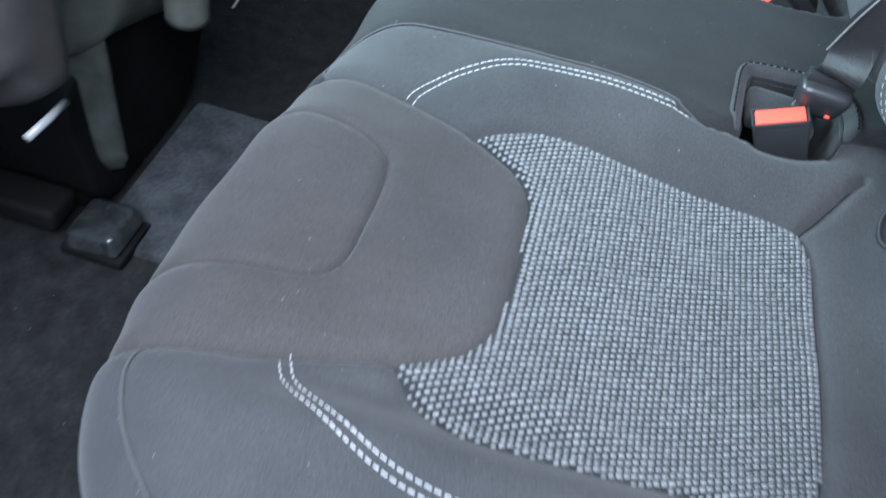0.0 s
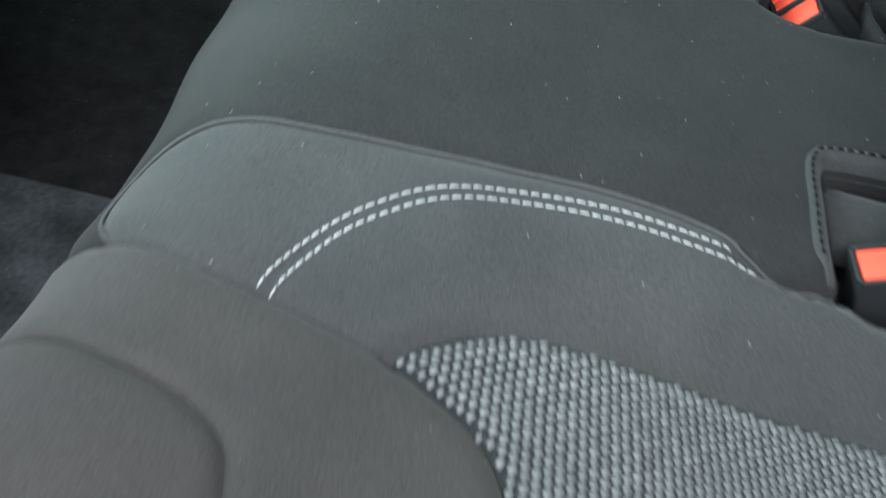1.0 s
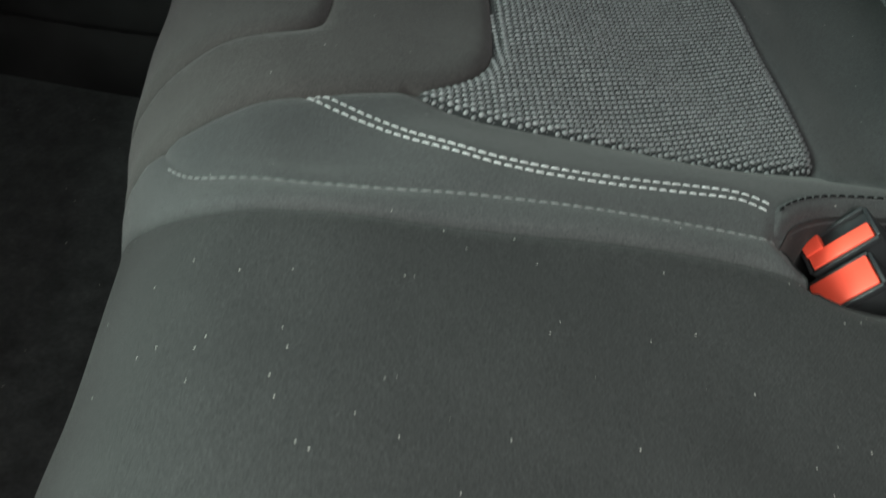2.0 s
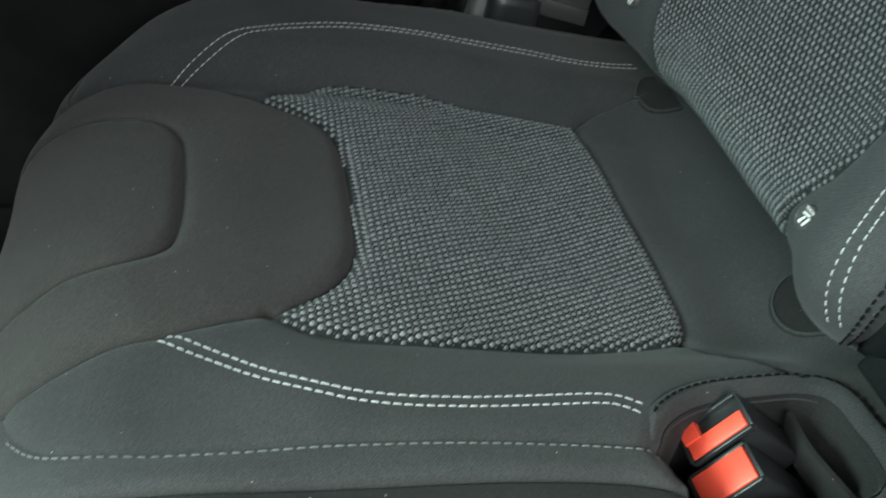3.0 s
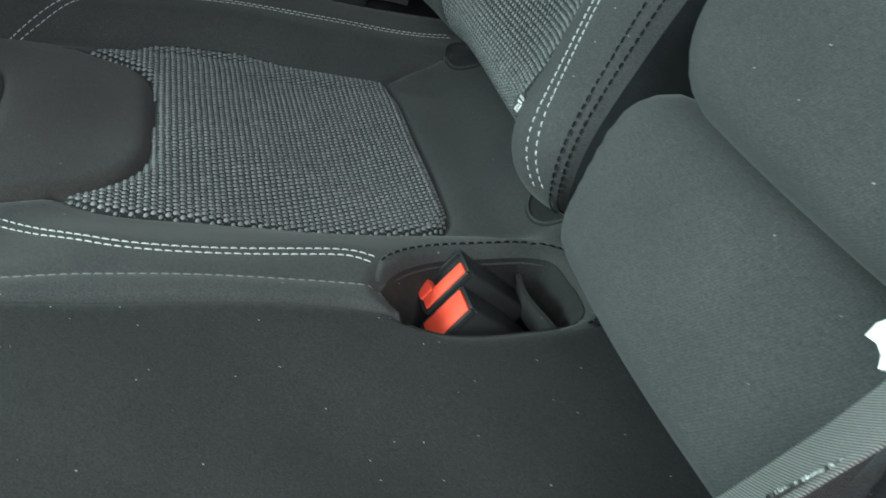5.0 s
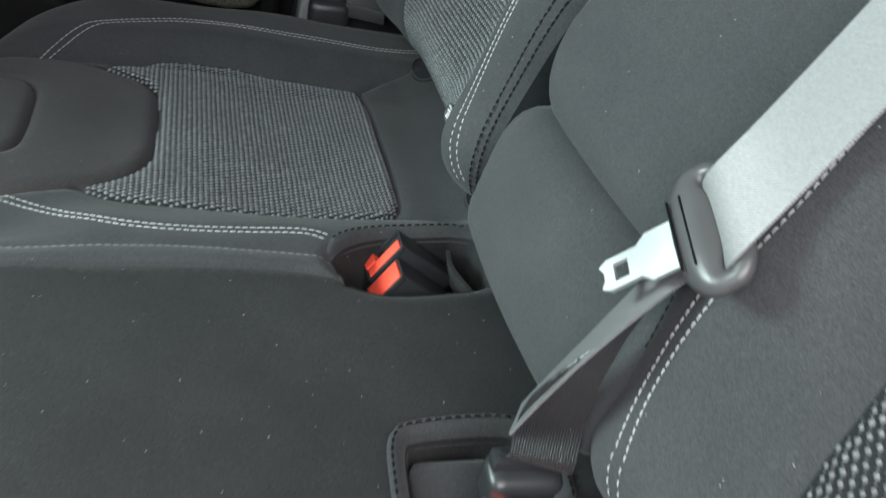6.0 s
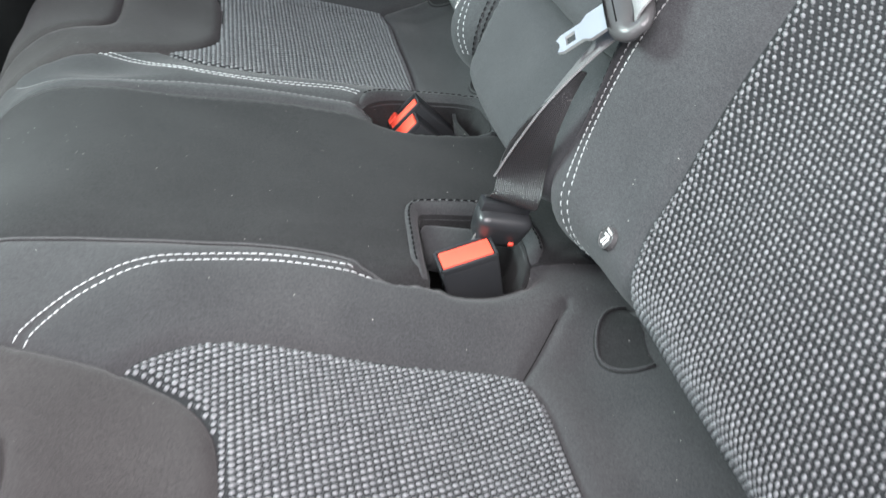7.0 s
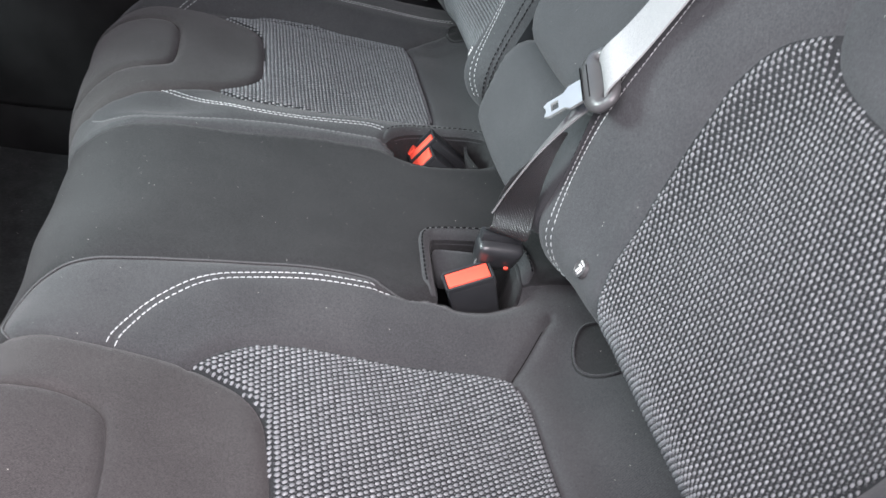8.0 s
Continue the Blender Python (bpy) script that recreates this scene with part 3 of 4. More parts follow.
P, N3 = BENCH.at(mirror(ARCH[-1], -1), 0.0014)
tube("seam_piping", P, 0.0009, SEAM_CLOTH, bench)

# pockets in the bench, with soft rolled rims, walls of cloth and sewn edges
for s in (-1, 1):
    loop = mirror(np.vstack([PIT_MID[s], PIT_SIDE[s][::-1][1:-1]]), s)
    mid_pt = loop.mean(axis=0)
    ring = np.vstack([loop[-1:], loop, loop[:1]])
    out = offset(ring, 1.0)[1:-1] - loop
    out = out * np.sign(np.sum(out * (loop - mid_pt), axis=1).mean())
    n = len(loop)
    wave = np.sin(np.arange(n) * 0.47) + 0.6 * np.sin(np.arange(n) * 1.13 + 1.0)
    rings = [BENCH.at(loop - out * 0.0004, 0.0006)[0]]
    sewn = mirror(PIT_MID[-1] if s < 0 else np.vstack([PIT_SIDE[1], PIT_MID[1][::-1][:len(PIT_MID[1]) // 3]]), s)
    away = offset(sewn, 1.0) - sewn
    away = away * np.sign(np.sum(away * (sewn - mid_pt), axis=1).mean())
    m = len(sewn)
    ends = np.minimum(1.0, np.minimum(np.arange(m), np.arange(m)[::-1]) / 5.0)[:, None]
    bands = [BENCH.at(sewn + away * d * (0.35 + 0.65 * ends))[0] + np.array([0, 0, 1.0]) * (lift * ends + (1 - ends) * -0.001)
             for d, lift in ((0.0125, -0.0020), (0.0112, 0.0016), (0.0065, 0.0034), (0.0020, 0.0026), (-0.0015, -0.0040))]
    F = [(r * m + i, r * m + i + 1, (r + 1) * m + i + 1, (r + 1) * m + i) for r in range(len(bands) - 1) for i in range(m - 1)]
    mesh_ob("pocket_rim", np.concatenate(bands), F if s < 0 else [f[::-1] for f in F], CLOTH, bench, "rolled cloth rim of the buckle pocket")
    BENCH.stitches("pocket_stitch", (sewn + away * 0.0090)[4:-4], THREAD_BLACK, bench, 0.0062, 0.0046, 0.0016, "black stitching round the pocket", 0.0030)
    top = rings[-1]
    walls = [top]
    for shrink, down in ((0.97, 0.007), (0.94, 0.016), (0.92, 0.034), (0.90, 0.062), (0.86, 0.075), (0.45, 0.078), (0.02, 0.078)):
        Q = top.copy()
        Q[:, :2] = mid_pt + (top[:, :2] - mid_pt) * (shrink + 0.035 * wave[:, None] * (0.01 < down < 0.07))
        Q[:, 2] = top[:, 2] - down
        walls.append(Q)
    F = [(r * n + i, r * n + (i + 1) % n, (r + 1) * n + (i + 1) % n, (r + 1) * n + i) for r in range(len(walls) - 1) for i in range(n)]
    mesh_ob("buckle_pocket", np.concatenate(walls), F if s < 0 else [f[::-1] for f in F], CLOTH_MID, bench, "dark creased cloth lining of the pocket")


# padded cloth flap inside the pocket of the single buckle, leaving a slot at its edge
sharpened(part("pocket_flap", box_bm((0.042, 0.058, 0.018), 0.0085, pose(-0.090, -0.186, 0.3565, 4, -8, 3), None, 3), CLOTH, bench, "padded cloth flap inside the pocket"), 60)


# ---- the backrests ----
LEAN_W = np.array([0.0, -0.4328, 0.9015])
BACK_O = np.array([0.0, -0.2303, 0.43])
TOP = 0.56
B_IN_NEAR = curve([(0.250, -0.19), (0.244, -0.03), (0.233, 0.018), (0.222, 0.042), (0.217, 0.071), (0.213, 0.10), (0.210, 0.138), (0.207, 0.171), (0.205, 0.2), (0.211, 0.235), (0.230, 0.262)])
B_IN = {-1: B_IN_NEAR, 1: B_IN_NEAR + np.array([0.002, 0.0]) * (1 - smooth(B_IN_NEAR[:, 1:], 0.20, 0.262)) * smooth(B_IN_NEAR[:, 1:], -0.19, -0.10)}
B_TOP = curve([(0.230, 0.262), (0.25, 0.243), (0.287, 0.235), (0.337, 0.234), (0.387, 0.235), (0.424, 0.243), (0.446, 0.262)])
B_OUT = curve([(0.446, 0.262), (0.474, 0.240), (0.492, 0.205), (0.497, 0.165), (0.493, 0.12), (0.480, 0.075), (0.462, 0.03), (0.446, -0.03), (0.43, -0.19)])
B_SPLIT_IN = curve([(0.230, 0.262), (0.215, 0.33), (0.208, 0.42), (0.205, TOP)])
B_SPLIT_OUT = curve([(0.446, 0.262), (0.459, 0.33), (0.466, 0.42), (0.469, TOP)])
B_SEW = {-1: curve([(0.176, -0.018), (0.164, 0.004), (0.154, 0.026), (0.147, 0.052), (0.146, 0.08), (0.149, 0.108), (0.154, 0.138), (0.157, 0.165), (0.157, 0.19), (0.155, 0.22), (0.148, 0.30), (0.135, 0.5)]),
         1: curve([(0.158, -0.005), (0.164, 0.015), (0.170, 0.04), (0.175, 0.07), (0.178, 0.10), (0.178, 0.13), (0.176, 0.17), (0.173, 0.22), (0.166, 0.30), (0.155, 0.40), (0.145, 0.5)])}
B_EDGE = curve([(0.135, -0.04), (0.124, 0.0), (0.122, 0.05), (0.121, 0.12), (0.118, 0.2), (0.115, 0.3), (0.113, 0.5)])
# The near edge is set so the dark side panel fills the shadowed gap.
B_EDGES = {-1: B_EDGE - np.array([0.004, 0.0]), 1: B_EDGE + np.array([0.018, 0.0])}


def side_height(uv):
    a, w = np.abs(uv[:, 0]), uv[:, 1]
    swell = (0.018 + 0.044 * smooth(w, 0.0, 0.19)) * smooth(w, -0.05, 0.03)
    swell = np.where(uv[:, 0] > 0, (0.019 + 0.026 * smooth(w, 0.02, 0.19)) * smooth(w, -0.05, 0.02), swell)
    wide = 0.033 + 0.027 * smooth(w, 0.0, 0.15)
    h = swell * np.exp(-((a - np.where(uv[:, 0] > 0, 0.176, 0.145)) / wide) ** 2) * np.where(uv[:, 0] > 0, smooth(a, 0.105, 0.155), smooth(a, 0.08, 0.13))
    h = h + swell * np.exp(-((a - 0.535) / 0.045) ** 2) * (1 - smooth(a, 0.55, 0.59))
    seat = smooth(a, 0.20, 0.27) * (1 - smooth(a, 0.41, 0.47))
    h = h - 0.006 * seat
    h = h + 0.006 * smooth(w, 0.25, 0.3) * seat
    return h + 0.0012 * np.sin(uv[:, 0] * 33.0 + 2.0) * np.sin(w * 29.0)


SIDE_SEAMS = [
    ([mirror(B_IN[-1], -1), B_IN[1]] + both(B_TOP) + both(B_OUT), 0.0042, 0.0042),
    (both(B_SPLIT_IN) + both(B_SPLIT_OUT), 0.003, 0.004),
    ([mirror(B_EDGES[-1], -1), B_EDGES[1]], 0.006, 0.004),
    ([mirror(B_SEW[-1], -1), B_SEW[1]], 0.0013, 0.0045),
]


def pin_tag(place, normal, parent):
    """A round dark child-seat marker with a raised seat sign and its word below."""
    m = axes(place, (1, 0, 0), (0, 0, 1), normal)
    bm = bmesh.new()
    bmesh.ops.create_cone(bm, cap_ends=True, segments=28, radius1=0.0078, radius2=0.0070, depth=0.003, matrix=m)
    disc = sharpened(part("marker", bm, TAG_GREY, parent, "round grey child-seat anchor marker with a pale seat sign"))
    rim = [m @ Vector((0.0070 * math.cos(t), 0.0070 * math.sin(t), 0.0016)) for t in np.linspace(0, 2 * math.pi, 33)]
    tube("marker_rim", rim, 0.0005, TAG_GREY, disc, "", 6)
    bm = bmesh.new()
    # leaning back, seat squab and a head above
    for x, y, a, ln, th in ((-0.0026, 0.0016, 74, 0.0062, 0.0015), (0.0001, -0.0018, 8, 0.0056, 0.0015), (0.0006, 0.0012, 62, 0.0034, 0.0014), (0.0014, 0.0038, 0, 0.0019, 0.0019)):
        b2 = box_bm((ln, th, 0.0008), 0.0003, m @ pose(x, y, 0.0018, 0, 0, a))
        tmp = bpy.data.meshes.new("sign")
        b2.to_mesh(tmp)
        b2.free()
        bm.from_mesh(tmp)
        bpy.data.meshes.remove(tmp)
    part("seat_sign", bm, WHITE_TAG, disc, "pale seat sign")
    text = bpy.data.curves.new("word", "FONT")
    text.body, text.size, text.align_x, text.extrude = "ISOFIX", 0.0026, "CENTER", 0.0002
    tmp = bpy.data.objects.new("word", text)
    me = bpy.data.meshes.new_from_object(tmp)
    bpy.data.objects.remove(tmp)
    me.materials.clear()
    me.materials.append(WHITE_TAG)
    me.transform(m @ pose(0.0, -0.0056, 0.0017))
    word = new("lettering", me)
    word.parent = disc
    word["label"] = "pale raised lettering"


for s in (-1, 1):
    if s < 0:
        shell = Cushion(BACK_O, (1, 0, 0), LEAN_W, (0.240, 0.250), (-0.350, 0.276), 0.034, 0.030, side_height, SIDE_SEAMS)
    else:
        shell = Cushion(BACK_O, (1, 0, 0), LEAN_W, (0.214, 0.240), (0.362, 0.276), 0.052, 0.048, side_height, SIDE_SEAMS,
                        lambda uv: 0.012 * (1 - smooth(np.abs(uv[:, 0]), 0.165, 0.235)))
    rest = thing("side_backrest", "charcoal cloth rear backrest with grey woven insert and pale stitching", "backrest", "rear backrests")
    loop = mirror(joined(B_IN[s], B_TOP, B_OUT, line((0.43, -0.19), (0.250, -0.19))), s)
    weave = shell.panel("woven_insert", loop, WEAVE_BASE, rest, "dark grey woven backrest insert")
    shell.knots("weave_relief", loop, weave, 0.0048, 0.0042, "pale grey yarn knots of the coarse weave", 0.80)
    shell.knots("weave_filling", loop, weave, 0.0048, 0.0042, "darker yarn loops between the knots", 0.52, YARN_DARK, (0.30, 0.5))
    edge = B_EDGES[s]
    foot, head = (edge[0, 0] + 0.02, -0.19), (edge[-1, 0], TOP)
    rim = joined(line(head, edge[-1]), edge[::-1], line(edge[0], foot))
    shell.panel("inner_bolster", mirror(joined(B_IN[s], B_SPLIT_IN, line((0.205, TOP), head), rim, line(foot, (0.250, -0.19))), s), CLOTH_BACK, rest)
    shell.panel("side_panel", mirror(joined(rim[::-1], line(head, (0.015, TOP)), line((0.015, TOP), (0.015, -0.19)), line((0.015, -0.19), foot)), s), CLOTH_SHADED, rest, "black side cloth of the backrest, darkened further for shade")
    shell.stitches("edge_stitch", mirror(offset(edge, -0.0042), s), THREAD_BLACK, rest, 0.0052, 0.0044, 0.0013, "black seam stitching")
    shell.panel("outer_bolster", mirror(joined(B_OUT[::-1], B_SPLIT_OUT, line((0.469, TOP), (0.69, TOP)), line((0.69, TOP), (0.69, -0.19)), line((0.69, -0.19), (0.43, -0.19))), s), CLOTH_BACK, rest, step=0.008)
    shell.panel("shoulder_pad", mirror(joined(B_SPLIT_IN[::-1], B_TOP, B_SPLIT_OUT, line((0.469, TOP), (0.205, TOP))), s), CLOTH_BACK, rest, step=0.008)
    for d in (-0.0033, 0.0033):
        shell.stitches("stitching", mirror(offset(B_SEW[s], d), s), THREAD, rest, 0.0045, 0.0039, 0.0010, label="pale grey decorative stitching")
    shell.stitches("edge_stitch", mirror(offset(B_EDGES[s], -0.0078), s), THREAD_BLACK, rest, 0.0052, 0.0044, 0.0013, "black seam stitching")
    for a in (0.205 if s < 0 else 0.209, 0.486):
        P, N3 = shell.at(np.array([[s * a, 0.021]]), 0.001)
        pin_tag(P[0], N3[0], rest)
# half-round cloth guides of the child-seat anchors between backrest and cushion, darker cloth painting the openings'
# shade
for s in (-1, 1):
    for a in ((0.200, 0.486) if s < 0 else (0.229, 0.486)):
        V, F, edge = [], [], []
        for i in range(17):
            t = math.pi * i / 16
            for r, z in ((1.0, 0.0004), (0.95, 0.0020), (0.88, 0.0014), (0.66, 0.0010), (0.44, 0.0010), (0.22, 0.0010), (0.0, 0.0010)):
                x, y = s * a + 0.030 * r * math.cos(t), (-0.291 if s < 0 else -0.297) + (0.031 if s < 0 else 0.027) * r * math.sin(t)
                g, _ = BENCH.at(np.array([[x, y]]))
                V.append((x, y, g[0][2] + z))
            edge.append((V[-6][0], V[-6][1], V[-6][2] + 0.0002))
            if i:
                b = 7 * i
                F += [(b - 7 + k, b + k, b + k + 1, b - 6 + k) for k in range(6)]
        guide = mesh_ob("anchor_guide", V, F, CLOTH_MID, bench, "half-round guide of a child-seat anchor, darkened for its shaded opening")
        tube("guide_rim", edge, 0.0010, CLOTH, guide, "cloth-covered rim", 8)


def block_height(uv):
    return 0.0035 * np.sin(uv[:, 0] * 17.0 + 1.5) * np.cos(uv[:, 1] * 9.0)


middle = thing("rear_middle_seat", "plain charcoal cloth middle backrest with a folded armrest below", "backrest")
BACK_N = np.array([0.0, 0.9015, 0.4328])
lower = Cushion(BACK_O + BACK_N * 0.010, (1, 0, 0), LEAN_W, (0.105, 0.033), (-0.017, 0.036), 0.010, 0.011,
                lambda uv: block_height(uv) + 0.017 * smooth(uv[:, 1], -0.03, 0.075), [])
lower.panel("armrest", joined(line((-0.19, -0.17), (0.215, -0.17)), line((0.215, -0.17), (0.215, 0.15)), line((0.215, 0.15), (-0.19, 0.15)), line((-0.19, 0.15), (-0.19, -0.17))), CLOTH_BACK, middle, "folded cloth armrest")
upper = Cushion(BACK_O + BACK_N * 0.044, (1, 0, 0), LEAN_W, (0.098, 0.22), (-0.022, 0.335), 0.036, 0.018, block_height, [])
upper.panel("upper_pad", joined(line((-0.21, 0.02), (0.165, 0.02)), line((0.165, 0.02), (0.165, 0.65)), line((0.165, 0.65), (-0.21, 0.65)), line((-0.21, 0.65), (-0.21, 0.02))), CLOTH_BACK, middle, step=0.008)
# Dark board put in as the shaded gap round the middle backrest.
part("backing", box_bm((0.30, 0.02, 0.62), 0.004, Matrix.Translation(BACK_O + LEAN_W * 0.27 + np.array([0, -0.05, 0])) @ pose(0, 0, 0, 25.6)), CLOTH_SHADED, middle, "dark board for the shade behind the middle backrest")


# ---- buckles ----
def ribbon(name, centres, widths, half, mat, parent, label="", thick=0.0013, square=True):
    """A flat strap: centre line and width direction are carried smoothly along it, with true thickness and UVs in metres."""
    C = curve(centres, 0.004)
    halves = half if isinstance(half, (list, tuple)) else [half, half]
    k = np.linspace(0, 1, len(C))
    kw = np.linspace(0, 1, len(widths))
    W = np.stack([np.interp(k, kw, np.array(widths)[:, j]) for j in range(3)], axis=1)
    V, F, UV = [], [], []
    run = 0.0
    for i, c in enumerate(C):
        d = C[min(i + 1, len(C) - 1)] - C[max(i - 1, 0)]
        d /= np.linalg.norm(d)
        w = W[i] - (W[i] @ d) * d if square else W[i]
        w = w / np.linalg.norm(w)
        n = np.cross(d, w)
        n = n / np.linalg.norm(n)
        half = np.interp(k[i], np.linspace(0, 1, len(halves)), halves)
        run += 0.004
        for a, b in ((-1, -1), (-0.9, -1.2), (0, -1.0), (0.9, -1.2), (1, -1), (1, 1), (0.9, 1.2), (0, 1.0), (-0.9, 1.2), (-1, 1)):
            V.append(c + w * a * half + n * b * thick / 2)
            UV.append((a * half, run))
        if i:
            q = 10 * i
            F += [(q - 10 + j, q - 10 + (j + 1) % 10, q + (j + 1) % 10, q + j) for j in range(10)]
    F += [tuple(range(10)), tuple(range(10 * len(C) - 1, 10 * len(C) - 11, -1))]
    ob = mesh_ob(name, V, F, mat, parent, label)
    uvl = ob.data.uv_layers.new(name="UVMap")
    for lp in ob.data.loops:
        uvl.data[lp.index].uv = UV[lp.vertex_index]
    return sharpened(ob, 50)


def buckle(m, w, t, deep, label, slot):
    """A belt buckle: black housing, recessed red press button with a slot beside it; local z is the way the button faces."""
    b = thing("seat_belt_buckle", label, "buckle", "seat belt buckles")
    b.matrix_world = m
    bm = box_bm((w, t, deep), 0.0032, pose(0, 0, -deep / 2), (0.92, 0.85), 3)
    sharpened(part("housing", bm, BLACK, b, "black plastic housing"), 50)
    rim = bmesh.new()
    for x, y, sx, sy in ((0, t / 2 - 0.001, w - 0.003, 0.0022), (0, -t / 2 + 0.001, w - 0.003, 0.0022), (w / 2 - 0.001, 0, 0.0022, t - 0.003), (-w / 2 + 0.001, 0, 0.0022, t - 0.003)):
        b2 = box_bm((sx, sy, 0.005), 0.0008, pose(x, y, 0.0005))
        tmp = bpy.data.meshes.new("rim")
        b2.to_mesh(tmp)
        b2.free()
        rim.from_mesh(tmp)
        bpy.data.meshes.remove(tmp)
    sharpened(part("rim", rim, BLACK, b), 50)
    press = box_bm((w - 0.0055, t - 0.0045 - slot, 0.006), 0.0012, pose(0, -slot / 2, 0.0008))
    sharpened(part("press_button", press, RED, b, "red press button"), 50)
    if slot > 0.002:
        lip = box_bm((w * 0.26, slot + 0.002, 0.008), 0.0012, pose(-w * 0.32, t / 2 - slot / 2 - 0.0024, 0.0012))
        sharpened(part("button_lip", lip, RED, b, "red edge of the press button"), 50)
    sharpened(part("stalk", box_bm((w * 0.55, 0.006, 0.04), 0.0015, pose(0, 0, -deep - 0.012)), BLACK_MATT, b), 50)
    return b


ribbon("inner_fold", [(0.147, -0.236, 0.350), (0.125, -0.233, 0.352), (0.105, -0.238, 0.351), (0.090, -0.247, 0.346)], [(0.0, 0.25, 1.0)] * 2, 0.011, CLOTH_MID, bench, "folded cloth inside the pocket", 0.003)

# a pair of buckles side by side in the pocket, buttons facing the knees
FACE = (0.0, 0.84, 0.54)
buckle(axes((0.1375, -0.1815, 0.3605), (0, -0.54, 0.84), (1, 0, 0), FACE), 0.040, 0.0235, 0.055, "black buckle with a red button in the cloth pocket", 0.009)
buckle(axes((0.1115, -0.1785, 0.3535), (0, -0.54, 0.84), (1, 0, 0), FACE), 0.038, 0.0235, 0.055, "black buckle with a red button beside another one", 0.0)
# a single buckle with the middle belt's end plugged in
buckle(axes((-0.1345, -0.1760, 0.3820), (0.05, -0.915, 0.40), (-1, 0, 0), (-0.10, 0.40, 0.91)), 0.043, 0.0225, 0.055, "black buckle with red button holding the middle belt end", 0.0015)

# ---- the middle belt ----
belt = thing("middle_seat_belt", "pale grey twisted webbing belt with sliding tongue, plugged into buckle", "seat belt")
belt.location = (0.007, 0.001, 0.0)
plug = part("belt_end_plug", box_bm((0.044, 0.025, 0.030), 0.009, axes((-0.1225, -0.2030, 0.3975), (0.03, -0.99, -0.12), (-1, 0, 0), (-0.25, -0.06, 0.97)), (0.80, 0.8), 4), BLACK, belt, "black plastic belt end connector")
part("release_dot", box_bm((0.004, 0.002, 0.003), 0.0006, axes((-0.1335, -0.2110, 0.3890), (0, -1, 0), (-1, 0, 0), (-0.3, 0, 0.95))), RED, plug, "small red release point")
sharpened(part("plug_tongue", box_bm((0.016, 0.002, 0.024), 0.0006, axes((-0.1260, -0.192, 0.386), (0.03, -0.99, -0.12), (-1, 0, 0), (-0.25, -0.06, 0.97))), STEEL, plug, "steel tongue"), 40)
sharpened(part("strap_slot", box_bm((0.038, 0.011, 0.010), 0.003, axes((-0.1226, -0.2030, 0.4150), (0.03, -0.99, -0.12), (-1, 0, 0), (-0.1, -0.03, 0.99))), BLACK, plug), 50)
# The fold turned from the light gets its darkness from the colour.
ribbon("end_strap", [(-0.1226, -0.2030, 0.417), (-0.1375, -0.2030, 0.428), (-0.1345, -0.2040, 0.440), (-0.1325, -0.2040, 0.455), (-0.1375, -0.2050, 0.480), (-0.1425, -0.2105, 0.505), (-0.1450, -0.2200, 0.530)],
       [(-0.35, -0.93, -0.05), (-0.35, -0.93, -0.05), (-0.15, -0.98, -0.05), (0.20, -0.95, -0.2), (0.55, -0.75, -0.3)], (0.0165, 0.0165, 0.0150, 0.0105, 0.0040), BELT_UNLIT, belt, "folded webbing in a black tone for its unlit face")
# Same webbing as the upper strap; the shade on it is coloured in.
ribbon("lower_strap", [(-0.1210, -0.1918, 0.443), (-0.1300, -0.1970, 0.473), (-0.1390, -0.2060, 0.508), (-0.1440, -0.2230, 0.545), (-0.1440, -0.2390, 0.566), (-0.1430, -0.2480, 0.580)],
       [(0.86, -0.40, -0.30), (0.86, -0.40, -0.30), (0.87, -0.38, -0.28), (0.90, -0.31, -0.14), (0.94, -0.20, 0.05), (0.95, -0.10, 0.15)], 0.0105, BELT_SHADED, belt, "webbing in a darker tone for its shaded lower run")
E1, E2 = Vector((-0.92, 0.10, -0.33)), Vector((0.30, 0.54, -0.78))
LOOP_M = axes((-0.1525, -0.2320, 0.5810), E1, E2, E1.cross(E2))
SLOT = [tuple(LOOP_M @ Vector(p)) for p in ((0.0, 0.0030, 0.0040), (0.0, -0.0010, -0.0010), (0.0, -0.0100, -0.0072))]
ribbon("upper_strap", SLOT + [(-0.1535, -0.2500, 0.622), (-0.1620, -0.2850, 0.713), (-0.179, -0.351, 0.893), (-0.207, -0.441, 1.16)],
       [tuple(-E1)] + [tuple(-E1 * k + Vector((0.99, -0.10, -0.02)) * (1 - k)) for k in (0.95, 0.7, 0.45, 0.3, 0.2, 0.12, 0.06)] + [(0.99, -0.10, -0.02)] * 20, (0.0215, 0.0220, 0.0230, 0.0235, 0.0235, 0.0235, 0.0235, 0.0235), BELT, belt, square=False)
V, F = [], []
NS, NR = 40, 10
for i in range(NS):
    t = 2 * math.pi * i / NS
    c, s_ = math.cos(t), math.sin(t)
    x = 0.0262 * math.copysign(abs(c) ** 0.55, c)
    y = 0.0085 * math.copysign(abs(s_) ** 0.75, s_) - 0.0005
    fat = 0.0050 + 0.0060 * max(0.0, s_)
    for j in range(NR):
        a = 2 * math.pi * j / NR
        V.append(LOOP_M @ Vector((x + c * fat * math.cos(a) * 0.9, y + s_ * fat * math.cos(a), (0.0042 + 0.0020 * max(0.0, s_)) * math.sin(a))))
F = [(i * NR + j, ((i + 1) % NS) * NR + j, ((i + 1) % NS) * NR + (j + 1) % NR, i * NR + (j + 1) % NR) for i in range(NS) for j in range(NR)]
loop_part = mesh_ob("sliding_loop", V, F, LOOP_PLASTIC, belt, "grey plastic belt loop")
